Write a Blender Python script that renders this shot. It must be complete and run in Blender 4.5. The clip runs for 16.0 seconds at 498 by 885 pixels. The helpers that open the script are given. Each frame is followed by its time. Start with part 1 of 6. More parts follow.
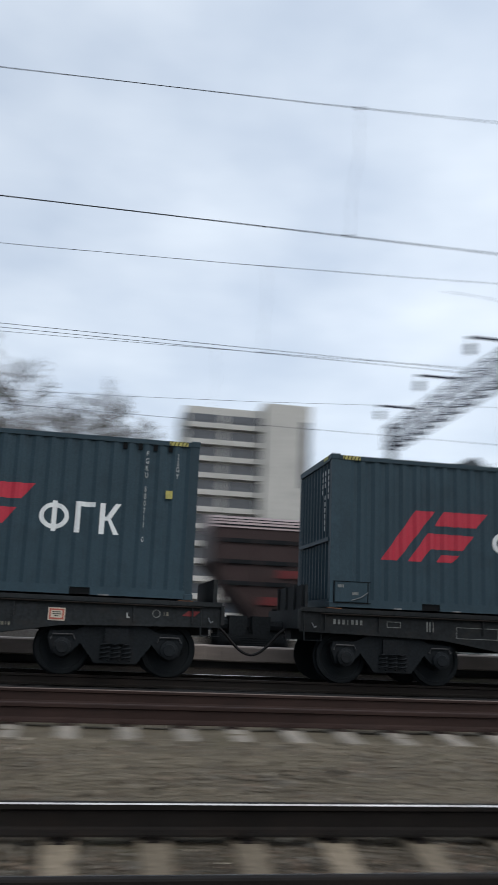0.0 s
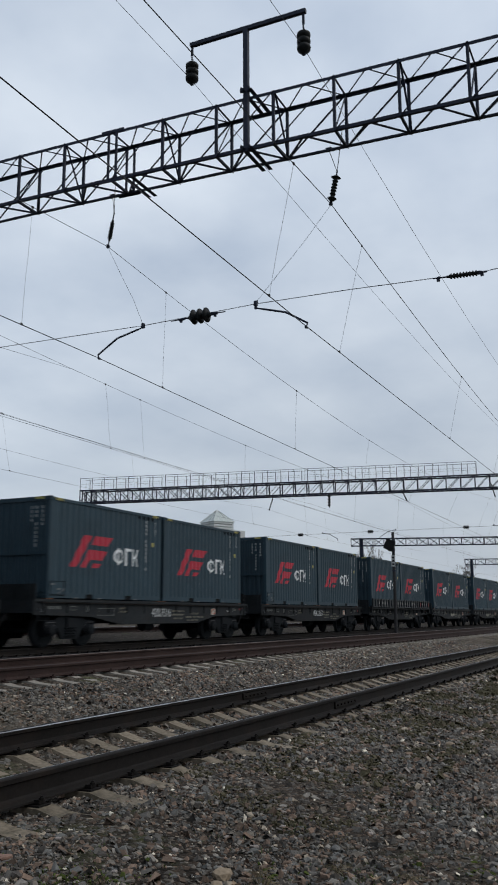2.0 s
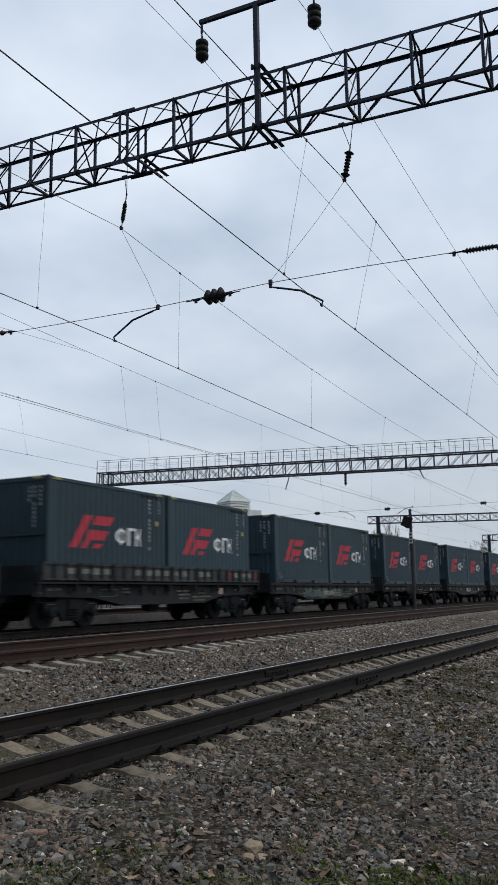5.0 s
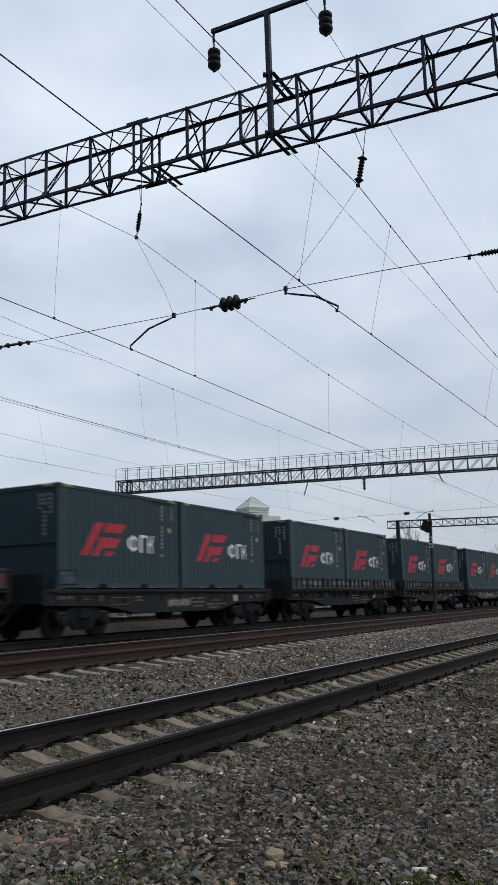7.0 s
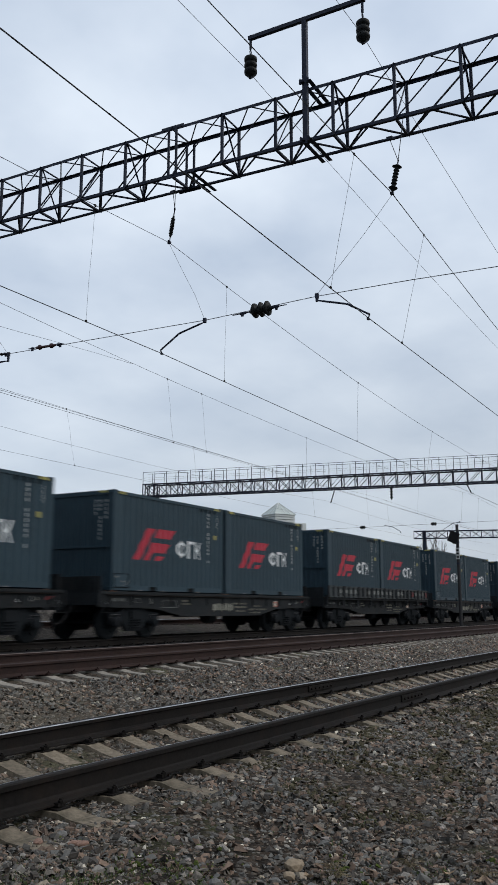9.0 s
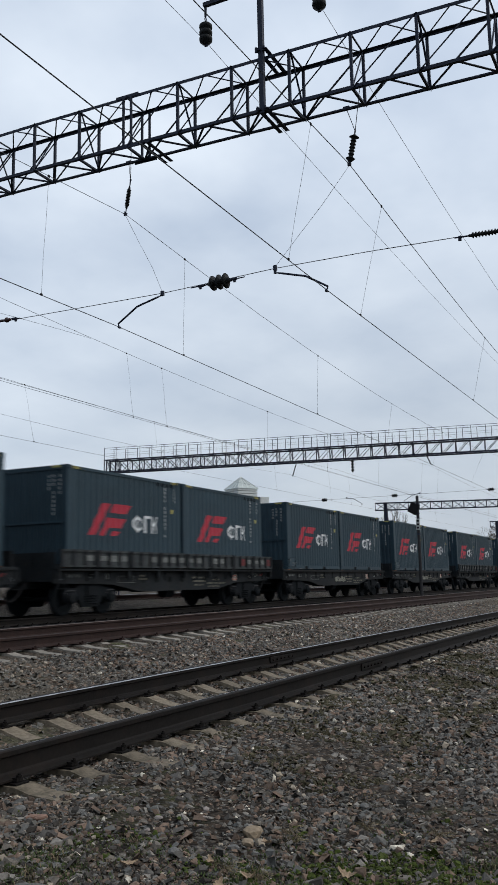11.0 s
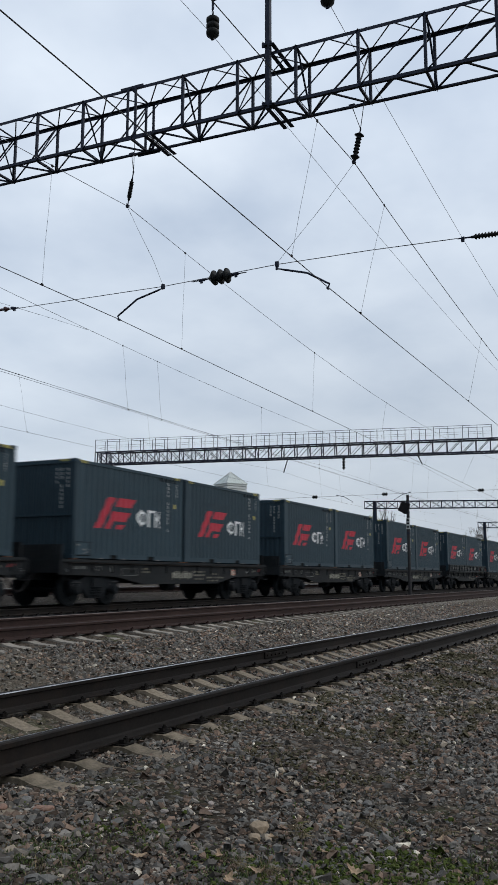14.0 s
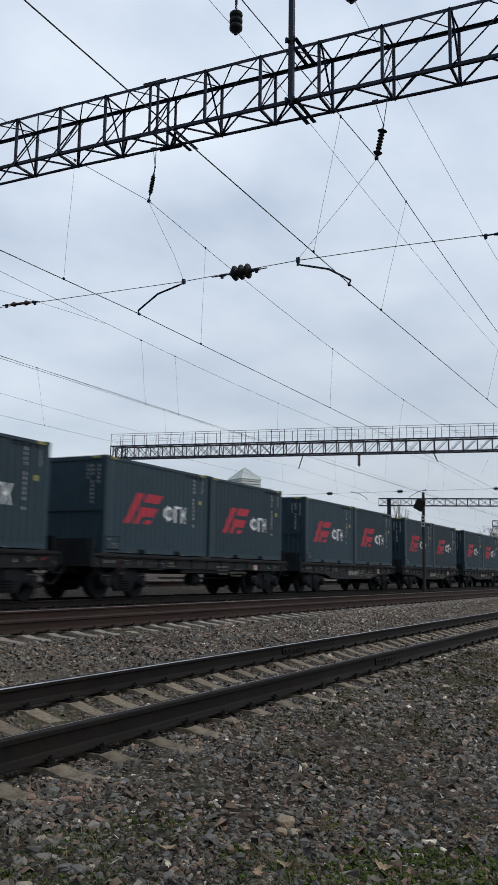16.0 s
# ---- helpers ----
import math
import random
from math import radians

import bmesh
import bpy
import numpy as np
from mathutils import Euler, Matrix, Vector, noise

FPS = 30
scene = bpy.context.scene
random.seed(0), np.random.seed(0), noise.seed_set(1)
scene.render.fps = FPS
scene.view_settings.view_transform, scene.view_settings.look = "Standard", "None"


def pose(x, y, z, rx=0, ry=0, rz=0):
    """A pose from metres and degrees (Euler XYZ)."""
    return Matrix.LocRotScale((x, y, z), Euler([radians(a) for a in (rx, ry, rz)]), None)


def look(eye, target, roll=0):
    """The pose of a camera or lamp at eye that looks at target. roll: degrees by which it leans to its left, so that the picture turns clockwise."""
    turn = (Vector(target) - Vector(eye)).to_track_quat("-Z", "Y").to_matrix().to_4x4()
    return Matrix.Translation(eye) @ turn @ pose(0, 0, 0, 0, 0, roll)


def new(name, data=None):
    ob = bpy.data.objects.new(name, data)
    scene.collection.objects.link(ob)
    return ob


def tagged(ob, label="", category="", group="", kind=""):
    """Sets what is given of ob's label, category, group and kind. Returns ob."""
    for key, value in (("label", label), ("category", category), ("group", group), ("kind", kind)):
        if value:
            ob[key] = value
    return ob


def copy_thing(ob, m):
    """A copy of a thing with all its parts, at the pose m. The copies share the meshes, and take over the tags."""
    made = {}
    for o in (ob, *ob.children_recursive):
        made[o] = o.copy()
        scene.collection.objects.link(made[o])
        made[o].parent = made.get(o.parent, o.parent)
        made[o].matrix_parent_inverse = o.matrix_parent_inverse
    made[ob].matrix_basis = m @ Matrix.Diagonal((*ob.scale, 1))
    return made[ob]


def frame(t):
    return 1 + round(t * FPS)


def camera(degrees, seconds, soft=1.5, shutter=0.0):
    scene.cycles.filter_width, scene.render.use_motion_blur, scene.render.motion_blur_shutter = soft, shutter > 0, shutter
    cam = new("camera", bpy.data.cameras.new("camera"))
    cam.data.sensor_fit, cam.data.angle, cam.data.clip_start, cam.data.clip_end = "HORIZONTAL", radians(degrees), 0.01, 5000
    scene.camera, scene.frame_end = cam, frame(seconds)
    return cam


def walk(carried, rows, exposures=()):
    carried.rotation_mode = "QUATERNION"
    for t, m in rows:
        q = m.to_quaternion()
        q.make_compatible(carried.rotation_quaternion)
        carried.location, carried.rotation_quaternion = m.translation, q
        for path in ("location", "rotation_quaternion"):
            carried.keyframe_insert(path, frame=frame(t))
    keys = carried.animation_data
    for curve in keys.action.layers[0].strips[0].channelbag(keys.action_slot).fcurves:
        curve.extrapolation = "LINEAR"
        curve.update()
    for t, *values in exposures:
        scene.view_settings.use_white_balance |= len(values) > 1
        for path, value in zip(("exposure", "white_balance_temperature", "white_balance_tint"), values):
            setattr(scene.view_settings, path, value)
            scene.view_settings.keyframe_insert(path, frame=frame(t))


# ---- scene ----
# camera and its walk
FOV = 31.96
cam = camera(FOV, 16.0, soft=1.5, shutter=0.45)
PATH = [
    (0.00, pose(0.014, -0.034, 1.000, 102.37, -2.34, -10.94)),
    (0.10, pose(0.015, -0.035, 1.000, 102.43, -2.24, -17.64)),
    (0.20, pose(0.015, -0.036, 1.000, 102.49, -2.13, -22.49)),
    (0.30, pose(0.016, -0.037, 1.000, 102.55, -2.03, -26.85)),
    (0.40, pose(0.017, -0.039, 1.000, 102.62, -1.93, -31.20)),
    (0.50, pose(0.018, -0.041, 1.000, 102.71, -1.84, -34.00)),
    (0.70, pose(0.024, -0.051, 0.996, 103.04, -1.72, -42.97)),
    (1.00, pose(0.029, -0.068, 0.988, 103.23, -0.88, -51.84)),
    (1.50, pose(0.028, -0.075, 1.006, 102.37, -0.29, -60.80)),
    (2.00, pose(0.028, -0.061, 1.003, 101.32, 0.22, -64.48)),
    (2.50, pose(0.008, -0.051, 1.001, 100.71, 0.74, -65.15)),
    (3.00, pose(0.003, -0.036, 0.997, 100.43, 0.82, -64.65)),
    (3.50, pose(-0.010, -0.037, 0.998, 100.10, 0.76, -64.27)),
    (4.00, pose(-0.010, -0.034, 0.993, 99.86, 0.90, -64.12)),
    (4.50, pose(-0.015, -0.032, 0.995, 99.75, 1.02, -63.84)),
    (5.00, pose(-0.012, -0.030, 0.995, 100.00, 1.05, -63.33)),
    (7.50, pose(-0.017, -0.050, 1.002, 100.61, 1.48, -61.74)),
    (8.00, pose(0.001, -0.043, 1.005, 100.95, 0.45, -61.02)),
    (8.20, pose(-0.010, -0.039, 1.010, 101.23, -0.11, -60.76)),
    (10.30, pose(0.029, -0.033, 0.997, 99.58, 1.18, -60.95)),
    (10.50, pose(0.045, -0.053, 0.996, 99.45, 1.46, -61.57)),
    (11.00, pose(0.038, -0.059, 0.991, 99.15, 1.10, -62.81)),
    (11.50, pose(-0.009, 0.016, 0.998, 99.10, 0.60, -63.18)),
    (12.00, pose(-0.018, 0.068, 0.999, 99.25, 0.26, -63.32)),
    (12.50, pose(-0.016, 0.078, 0.996, 99.20, -0.27, -63.76)),
    (13.00, pose(-0.021, 0.076, 0.994, 99.01, -0.45, -63.98)),
    (13.50, pose(-0.015, 0.077, 0.995, 98.92, -0.34, -63.94)),
    (14.00, pose(-0.027, 0.066, 0.995, 98.84, -0.14, -63.69)),
    (14.50, pose(-0.012, 0.077, 0.992, 98.61, -0.26, -63.25)),
    (15.00, pose(-0.021, 0.095, 0.992, 98.37, -0.66, -62.88)),
    (15.50, pose(-0.043, 0.117, 0.993, 98.40, -0.91, -62.91)),
    (16.00, pose(-0.078, 0.141, 0.994, 98.54, -0.89, -62.87)),
]

walk(cam, PATH, exposures=[(0.0, 0.23), (0.5, 0.19), (1.0, 0.12), (1.5, -0.06), (2.0, -0.12), (2.5, -0.06), (3.5, 0.01), (5.0, 0.03), (16.0, 0.05)])

# world: an overcast sky, brighter towards the horizon
world = bpy.data.worlds.new("sky")
scene.world = world
world.use_nodes = True
wn = world.node_tree
wn.nodes.clear()


def link(tree, a, b):
    tree.links.new(a, b)


def build_sky():
    n = wn.nodes
    out = n.new("ShaderNodeOutputWorld")
    bg = n.new("ShaderNodeBackground")
    sky = n.new("ShaderNodeTexSky")
    sky.sky_type = "NISHITA"
    sky.sun_disc = False
    sky.sun_elevation = radians(38)
    sky.sun_rotation = radians(155)
    sky.dust_density = 4.0
    tc = n.new("ShaderNodeTexCoord")
    sep = n.new("ShaderNodeSeparateXYZ")
    link(wn, tc.outputs["Generated"], sep.inputs[0])
    # clouds lie on a plane overhead: x/(z+k), y/(z+k)
    add = n.new("ShaderNodeMath"); add.operation = "ADD"; add.inputs[1].default_value = 0.22
    link(wn, sep.outputs["Z"], add.inputs[0])
    comb = n.new("ShaderNodeCombineXYZ")
    for i, ax in enumerate("XY"):
        d = n.new("ShaderNodeMath"); d.operation = "DIVIDE"
        link(wn, sep.outputs[ax], d.inputs[0]); link(wn, add.outputs[0], d.inputs[1])
        link(wn, d.outputs[0], comb.inputs[i])
    cl = n.new("ShaderNodeTexNoise")
    cl.inputs["Scale"].default_value = 2.1
    cl.inputs["Detail"].default_value = 5.0
    cl.inputs["Roughness"].default_value = 0.5
    link(wn, comb.outputs[0], cl.inputs["Vector"])
    ramp = n.new("ShaderNodeValToRGB")
    ramp.color_ramp.elements[0].position, ramp.color_ramp.elements[0].color = 0.32, (0.468, 0.548, 0.664, 1)
    ramp.color_ramp.elements[1].position, ramp.color_ramp.elements[1].color = 0.67, (0.745, 0.815, 0.897, 1)
    calm = n.new("ShaderNodeMapRange")
    calm.inputs["From Min"].default_value, calm.inputs["From Max"].default_value = 0.08, 0.42
    calm.inputs["To Min"].default_value, calm.inputs["To Max"].default_value = 0.35, 1.0
    link(wn, sep.outputs["Z"], calm.inputs["Value"])
    dev = n.new("ShaderNodeMath"); dev.operation = "SUBTRACT"; dev.inputs[1].default_value = 0.52
    link(wn, cl.outputs["Fac"], dev.inputs[0])
    amp = n.new("ShaderNodeMath"); amp.operation = "MULTIPLY"
    link(wn, dev.outputs[0], amp.inputs[0]); link(wn, calm.outputs[0], amp.inputs[1])
    back = n.new("ShaderNodeMath"); back.operation = "ADD"; back.inputs[1].default_value = 0.52
    link(wn, amp.outputs[0], back.inputs[0])
    link(wn, back.outputs[0], ramp.inputs[0])
    # a little of the clear sky's own gradient through the cloud
    mix = n.new("ShaderNodeMix"); mix.data_type = "RGBA"; mix.blend_type = "MIX"
    mix.inputs["Factor"].default_value = 0.03
    link(wn, ramp.outputs[0], mix.inputs["A"]); link(wn, sky.outputs[0], mix.inputs["B"])
    # the overcast is a little duller low down along the line than across it
    lowx = n.new("ShaderNodeMapRange")
    lowx.inputs["From Min"].default_value, lowx.inputs["From Max"].default_value = 0.35, 0.95
    lowx.inputs["To Min"].default_value, lowx.inputs["To Max"].default_value = 0.0, 0.23
    link(wn, sep.outputs["X"], lowx.inputs["Value"])
    lowz = n.new("ShaderNodeMapRange")
    lowz.inputs["From Min"].default_value, lowz.inputs["From Max"].default_value = 0.15, 0.55
    lowz.inputs["To Min"].default_value, lowz.inputs["To Max"].default_value = 1.0, 0.1
    link(wn, sep.outputs["Z"], lowz.inputs["Value"])
    lows = n.new("ShaderNodeMath"); lows.operation = "MULTIPLY"
    link(wn, lowx.outputs[0], lows.inputs[0]); link(wn, lowz.outputs[0], lows.inputs[1])
    # sky dimmed towards -x, largely unseen, to shade the boxes' rear ends
    tail = n.new("ShaderNodeMapRange")
    tail.inputs["From Min"].default_value, tail.inputs["From Max"].default_value = -0.9, 0.72
    tail.inputs["To Min"].default_value, tail.inputs["To Max"].default_value = 0.68, 1.0
    link(wn, sep.outputs["X"], tail.inputs["Value"])
    keep = n.new("ShaderNodeMath"); keep.operation = "SUBTRACT"
    link(wn, tail.outputs[0], keep.inputs[0])
    link(wn, lows.outputs[0], keep.inputs[1])
    dull = n.new("ShaderNodeVectorMath"); dull.operation = "SCALE"
    link(wn, mix.outputs["Result"], dull.inputs[0]); link(wn, keep.outputs[0], dull.inputs["Scale"])
    link(wn, dull.outputs[0], bg.inputs["Color"])
    bg.inputs["Strength"].default_value = 1.03
    link(wn, bg.outputs[0], out.inputs["Surface"])


build_sky()
sun = bpy.data.lights.new("sun", "SUN")
sun.energy, sun.angle, sun.color = 0.95, radians(50), (1.0, 0.97, 0.93)
new("sun", sun).matrix_world = look((0, 0, 50), (-14, 30, 0))

# ---- materials ----


def mat(name, col, rough=0.7, metal=0.0, grain=20.0, var=0.25, bump=0.0, stain=None, stain_amt=0.0, spec=0.35, rnd=0.0, big=1.2):
    """Paint, steel or stone with fine grain, large blotches and an optional stain colour."""
    m = bpy.data.materials.new(name)
    m.use_nodes = True
    t = m.node_tree
    b = t.nodes["Principled BSDF"]
    b.inputs["Roughness"].default_value = rough
    b.inputs["Metallic"].default_value = metal
    b.inputs["Specular IOR Level"].default_value = spec
    tc = t.nodes.new("ShaderNodeTexCoord")
    nz = t.nodes.new("ShaderNodeTexNoise")
    nz.inputs["Scale"].default_value = grain
    nz.inputs["Detail"].default_value = 4
    link(t, tc.outputs["Object"], nz.inputs["Vector"])
    nb = t.nodes.new("ShaderNodeTexNoise")
    nb.inputs["Scale"].default_value = big
    nb.inputs["Detail"].default_value = 6
    nb.inputs["Roughness"].default_value = 0.62
    link(t, tc.outputs["Object"], nb.inputs["Vector"])
    a = t.nodes.new("ShaderNodeMath"); a.operation = "ADD"
    link(t, nz.outputs["Fac"], a.inputs[0]); link(t, nb.outputs["Fac"], a.inputs[1])
    mr = t.nodes.new("ShaderNodeMapRange")
    mr.inputs["From Min"].default_value, mr.inputs["From Max"].default_value = 0.7, 1.3
    mr.inputs["To Min"].default_value, mr.inputs["To Max"].default_value = 1 - var, 1 + var
    link(t, a.outputs[0], mr.inputs["Value"])
    val = mr.outputs[0]
    if rnd:
        oi = t.nodes.new("ShaderNodeObjectInfo")
        r2 = t.nodes.new("ShaderNodeMapRange")
        r2.inputs["To Min"].default_value, r2.inputs["To Max"].default_value = 1 - rnd, 1 + rnd
        link(t, oi.outputs["Random"], r2.inputs["Value"])
        mu = t.nodes.new("ShaderNodeMath"); mu.operation = "MULTIPLY"
        link(t, val, mu.inputs[0]); link(t, r2.outputs[0], mu.inputs[1])
        val = mu.outputs[0]
    vm = t.nodes.new("ShaderNodeVectorMath"); vm.operation = "SCALE"
    vm.inputs[0].default_value = col[:3]
    link(t, val, vm.inputs["Scale"])
    colour = vm.outputs[0]
    if stain:
        ns = t.nodes.new("ShaderNodeTexNoise")
        ns.inputs["Scale"].default_value = big * 2.3
        ns.inputs["Detail"].default_value = 8
        ns.inputs["Roughness"].default_value = 0.7
        link(t, tc.outputs["Object"], ns.inputs["Vector"])
        sr = t.nodes.new("ShaderNodeMapRange")
        sr.inputs["From Min"].default_value, sr.inputs["From Max"].default_value = 0.5, 0.68
        sr.inputs["To Max"].default_value = stain_amt
        link(t, ns.outputs["Fac"], sr.inputs["Value"])
        mx = t.nodes.new("ShaderNodeMix"); mx.data_type = "RGBA"
        link(t, sr.outputs[0], mx.inputs["Factor"])
        link(t, colour, mx.inputs["A"])
        mx.inputs["B"].default_value = (*stain, 1)
        colour = mx.outputs["Result"]
    link(t, colour, b.inputs["Base Color"])
    if bump:
        bp = t.nodes.new("ShaderNodeBump")
        bp.inputs["Strength"].default_value = bump
        bp.inputs["Distance"].default_value = 0.01
        link(t, nz.outputs["Fac"], bp.inputs["Height"])
        link(t, bp.outputs[0], b.inputs["Normal"])
    return m


M_CONT = mat("container_paint", (0.0230, 0.0455, 0.0610), 0.55, 0, 30, 0.14, 0.03, (0.0175, 0.0335, 0.0450), 0.6, 0.2, 0.14, 0.7)
M_RUB = mat("rubbed_steel_edge", (0.15, 0.155, 0.16), 0.5, 0.2, 9, 0.6, 0.05, (0.05, 0.06, 0.07), 0.9, 0.3, 0, 2.0)
# near-black for shade painted into recesses, and for dark lines and frames
M_CDARK = mat("recess_shade_and_lines", (0.005, 0.006, 0.007), 0.8, spec=0.1)
M_RED = mat("red_decal", (0.37, 0.019, 0.040), 0.5, 0, 25, 0.10)
M_WHITE = mat("white_decal", (0.66, 0.69, 0.70), 0.5, 0, 25, 0.08)
M_GREYTXT = mat("worn_white_stencil", (0.40, 0.42, 0.42), 0.6, 0, 40, 0.3)
M_STENCIL = mat("yellowed_stencil", (0.155, 0.150, 0.120), 0.7, 0, 30, 0.5, 0, (0.05, 0.05, 0.045), 0.8, 0.25, 0, 2.5)
M_FAINT = mat("faded_stencil", (0.15, 0.16, 0.155), 0.7, 0, 30, 0.5, 0, (0.045, 0.05, 0.05), 0.8, 0.2, 0, 2.5)
M_TEAL = mat("flaked_teal_paint", (0.052, 0.076, 0.069), 0.7, 0, 7, 0.45, 0.1, (0.020, 0.021, 0.020), 0.95, 0.2, 0, 0.9)
M_CREAM = mat("yellowed_plate", (0.46, 0.42, 0.35), 0.6, 0, 30, 0.2)
M_LOCK = mat("rusty_lock", (0.20, 0.085, 0.040), 0.8, 0, 30, 0.4, 0.1, (0.06, 0.04, 0.03), 0.7, 0.25)
M_ORANGE = mat("orange_plate", (0.36, 0.085, 0.060), 0.6, 0, 30, 0.2)
M_YEL = mat("yellow_mark", (0.38, 0.35, 0.095), 0.55, 0, 25, 0.25, 0, (0.2, 0.19, 0.08), 0.6)
M_WAGON = mat("wagon_dark_paint", (0.0170, 0.0200, 0.0222), 0.75, 0, 18, 0.35, 0.1, (0.026, 0.0245, 0.0235), 0.6, 0.12, 0.2)
M_BOARD = mat("wagon_side_board", (0.030, 0.036, 0.039), 0.7, 0, 14, 0.4, 0.1, (0.075, 0.078, 0.078), 0.65, 0.25, 0.25)
M_BOGIE = mat("bogie_grimy_steel", (0.0130, 0.0155, 0.0178), 0.9, 0.0, 25, 0.3, 0.15, (0.020, 0.0200, 0.0205), 0.5, 0.05)
M_NUM = mat("worn_pale_lettering", (0.25, 0.25, 0.21), 0.7, 0, 25, 0.4, 0, (0.06, 0.06, 0.055), 0.7, 0.2, 0, 3.0)
M_AXLEHI = mat("axle_box_highlight", (0.035, 0.037, 0.040), 0.5, 0.3, 25, 0.4)
M_WHEEL = mat("wheel_steel", (0.0122, 0.0146, 0.0165), 0.9, 0.0, 25, 0.3, spec=0.05)
M_RAILDK = mat("dark_rail_steel", (0.0108, 0.0094, 0.0086), 0.7, 0.0, 40, 0.4, 0.1, (0.022, 0.0155, 0.012), 0.6, 0.10)
M_RUST = mat("rusty_rail", (0.031, 0.0190, 0.0165), 0.7, 0.0, 40, 0.35, 0.1, (0.019, 0.014, 0.0135), 0.6, 0.12)
M_RAILTOP = mat("worn_rail_head", (0.34, 0.34, 0.35), 0.32, 1.0, 6, 0.5, 0, (0.10, 0.09, 0.085), 0.7, 0.35, 0, 1.3)
M_RUSTTOP = mat("rusty_rail_head", (0.105, 0.080, 0.070), 0.5, 0.2, 40, 0.25)
M_CONC = mat("sleeper_concrete", (0.168, 0.139, 0.102), 0.85, 0, 30, 0.4, 0.35, (0.054, 0.047, 0.031), 0.9, 0.2, 0.24, 2.6)
M_OILY = mat("oily_black_sleeper", (0.028, 0.028, 0.029), 0.8, 0, 20, 0.3, spec=0.15)
M_CONC2 = mat("pale_sleeper_concrete", (0.225, 0.205, 0.175), 0.85, 0, 30, 0.2, 0.2, (0.14, 0.12, 0.095), 0.5, 0.2, 0.15, 2.0)
M_STEEL = mat("gantry_dark_steel", (0.020, 0.026, 0.046), 0.6, 0.1, 18, 0.3, 0.05, (0.022, 0.020, 0.022), 0.4, 0.2)
M_GALV = mat("grey_galvanised", (0.11, 0.12, 0.13), 0.5, 0.5, 20, 0.25)
M_WIRE = mat("wire_dark", (0.035, 0.038, 0.045), 0.5, 0.4, 10, 0.1)
M_INS = mat("insulator_brown", (0.012, 0.014, 0.015), 0.6, 0, 15, 0.2, spec=0.12)
M_BLACK = mat("black_paint", (0.012, 0.012, 0.013), 0.7, 0, 20, 0.2, spec=0.12)
M_DULLRED = mat("dull_red_mark", (0.13, 0.016, 0.018), 0.7, 0, 20, 0.4, 0, (0.03, 0.015, 0.015), 0.8)
M_REDROD = mat("red_brown_porcelain", (0.045, 0.016, 0.014), 0.35, 0, 15, 0.2, spec=0.4)
M_POST = mat("post_concrete", (0.040, 0.041, 0.044), 0.8, 0, 20, 0.3, 0.1)
M_DKPOST = mat("weathered_dark_post", (0.028, 0.028, 0.030), 0.8, 0, 20, 0.3, 0.1)
M_PLAT = mat("platform_concrete", (0.26, 0.225, 0.205), 0.85, 0, 15, 0.25, 0.1, (0.15, 0.13, 0.12), 0.6, 0.2, 0.15)
M_WALL = mat("pale_render", (0.58, 0.61, 0.60), 0.85, 0, 4, 0.08, 0.05, (0.40, 0.39, 0.36), 0.5, 0.2, 0, 0.2)
M_BLOCK = mat("pale_panel", (0.46, 0.46, 0.44), 0.85, 0, 3, 0.1, 0, (0.34, 0.34, 0.33), 0.5, 0.2, 0, 0.15)
M_GLASS = mat("window_dark_glass", (0.05, 0.06, 0.075), 0.12, 0, 2, 0.4, spec=0.6)
M_ROOF = mat("grey_sheet_roof", (0.20, 0.21, 0.22), 0.6, 0.2, 6, 0.2)
M_ROOFDK = mat("dark_slate", (0.045, 0.055, 0.065), 0.7, 0, 6, 0.2)
M_HOPROOF = mat("dusty_pink_roof", (0.26, 0.21, 0.21), 0.7, 0, 6, 0.25)
M_FROST = mat("turret_glazing", (0.42, 0.47, 0.45), 0.25, 0, 3, 0.15)
M_HOP = mat("red_brown_hopper", (0.030, 0.016, 0.016), 0.65, 0, 10, 0.25, 0.05, (0.036, 0.026, 0.025), 0.6)
M_TANK = mat("green_tank_paint", (0.035, 0.17, 0.115), 0.4, 0, 8, 0.15, 0, (0.05, 0.10, 0.08), 0.5)
M_BARK = mat("bark", (0.115, 0.105, 0.098), 0.9, 0, 12, 0.3)
M_STRAW = mat("dry_grass", (0.15, 0.12, 0.07), 0.9, 0, 12, 0.4)
M_MOSS = mat("yellow_green_moss", (0.057, 0.075, 0.018), 0.95, 0, 25, 0.5, 0.3, (0.045, 0.050, 0.02), 0.6, 0.1, 0, 3.0)
M_LITTER = mat("dull_moss_and_litter", (0.068, 0.061, 0.038), 0.95, 0, 25, 0.5, 0.3, (0.05, 0.04, 0.025), 0.6, 0.1, 0, 3.0)
M_LEAF = mat("dead_leaf", (0.30, 0.22, 0.145), 0.8, 0, 60, 0.35, 0.2, (0.17, 0.11, 0.07), 0.5, 0.2)
M_GRASS = mat("green_grass", (0.046, 0.068, 0.019), 0.85, 0, 12, 0.45)
# ---- mesh helpers ----


def part(name, bm, material, parent=None, label="", smooth=False):
    me = bpy.data.meshes.new(name)
    bm.to_mesh(me)
    bm.free()
    me.materials.append(material)
    if smooth:
        for p in me.polygons:
            p.use_smooth = True
    ob = new(name, me)
    ob.parent = parent
    return tagged(ob, label)


def share(name, ob, parent, m):
    """One more object on the mesh of ob."""
    o = new(name, ob.data)
    o.parent = parent
    o.matrix_basis = m
    return o


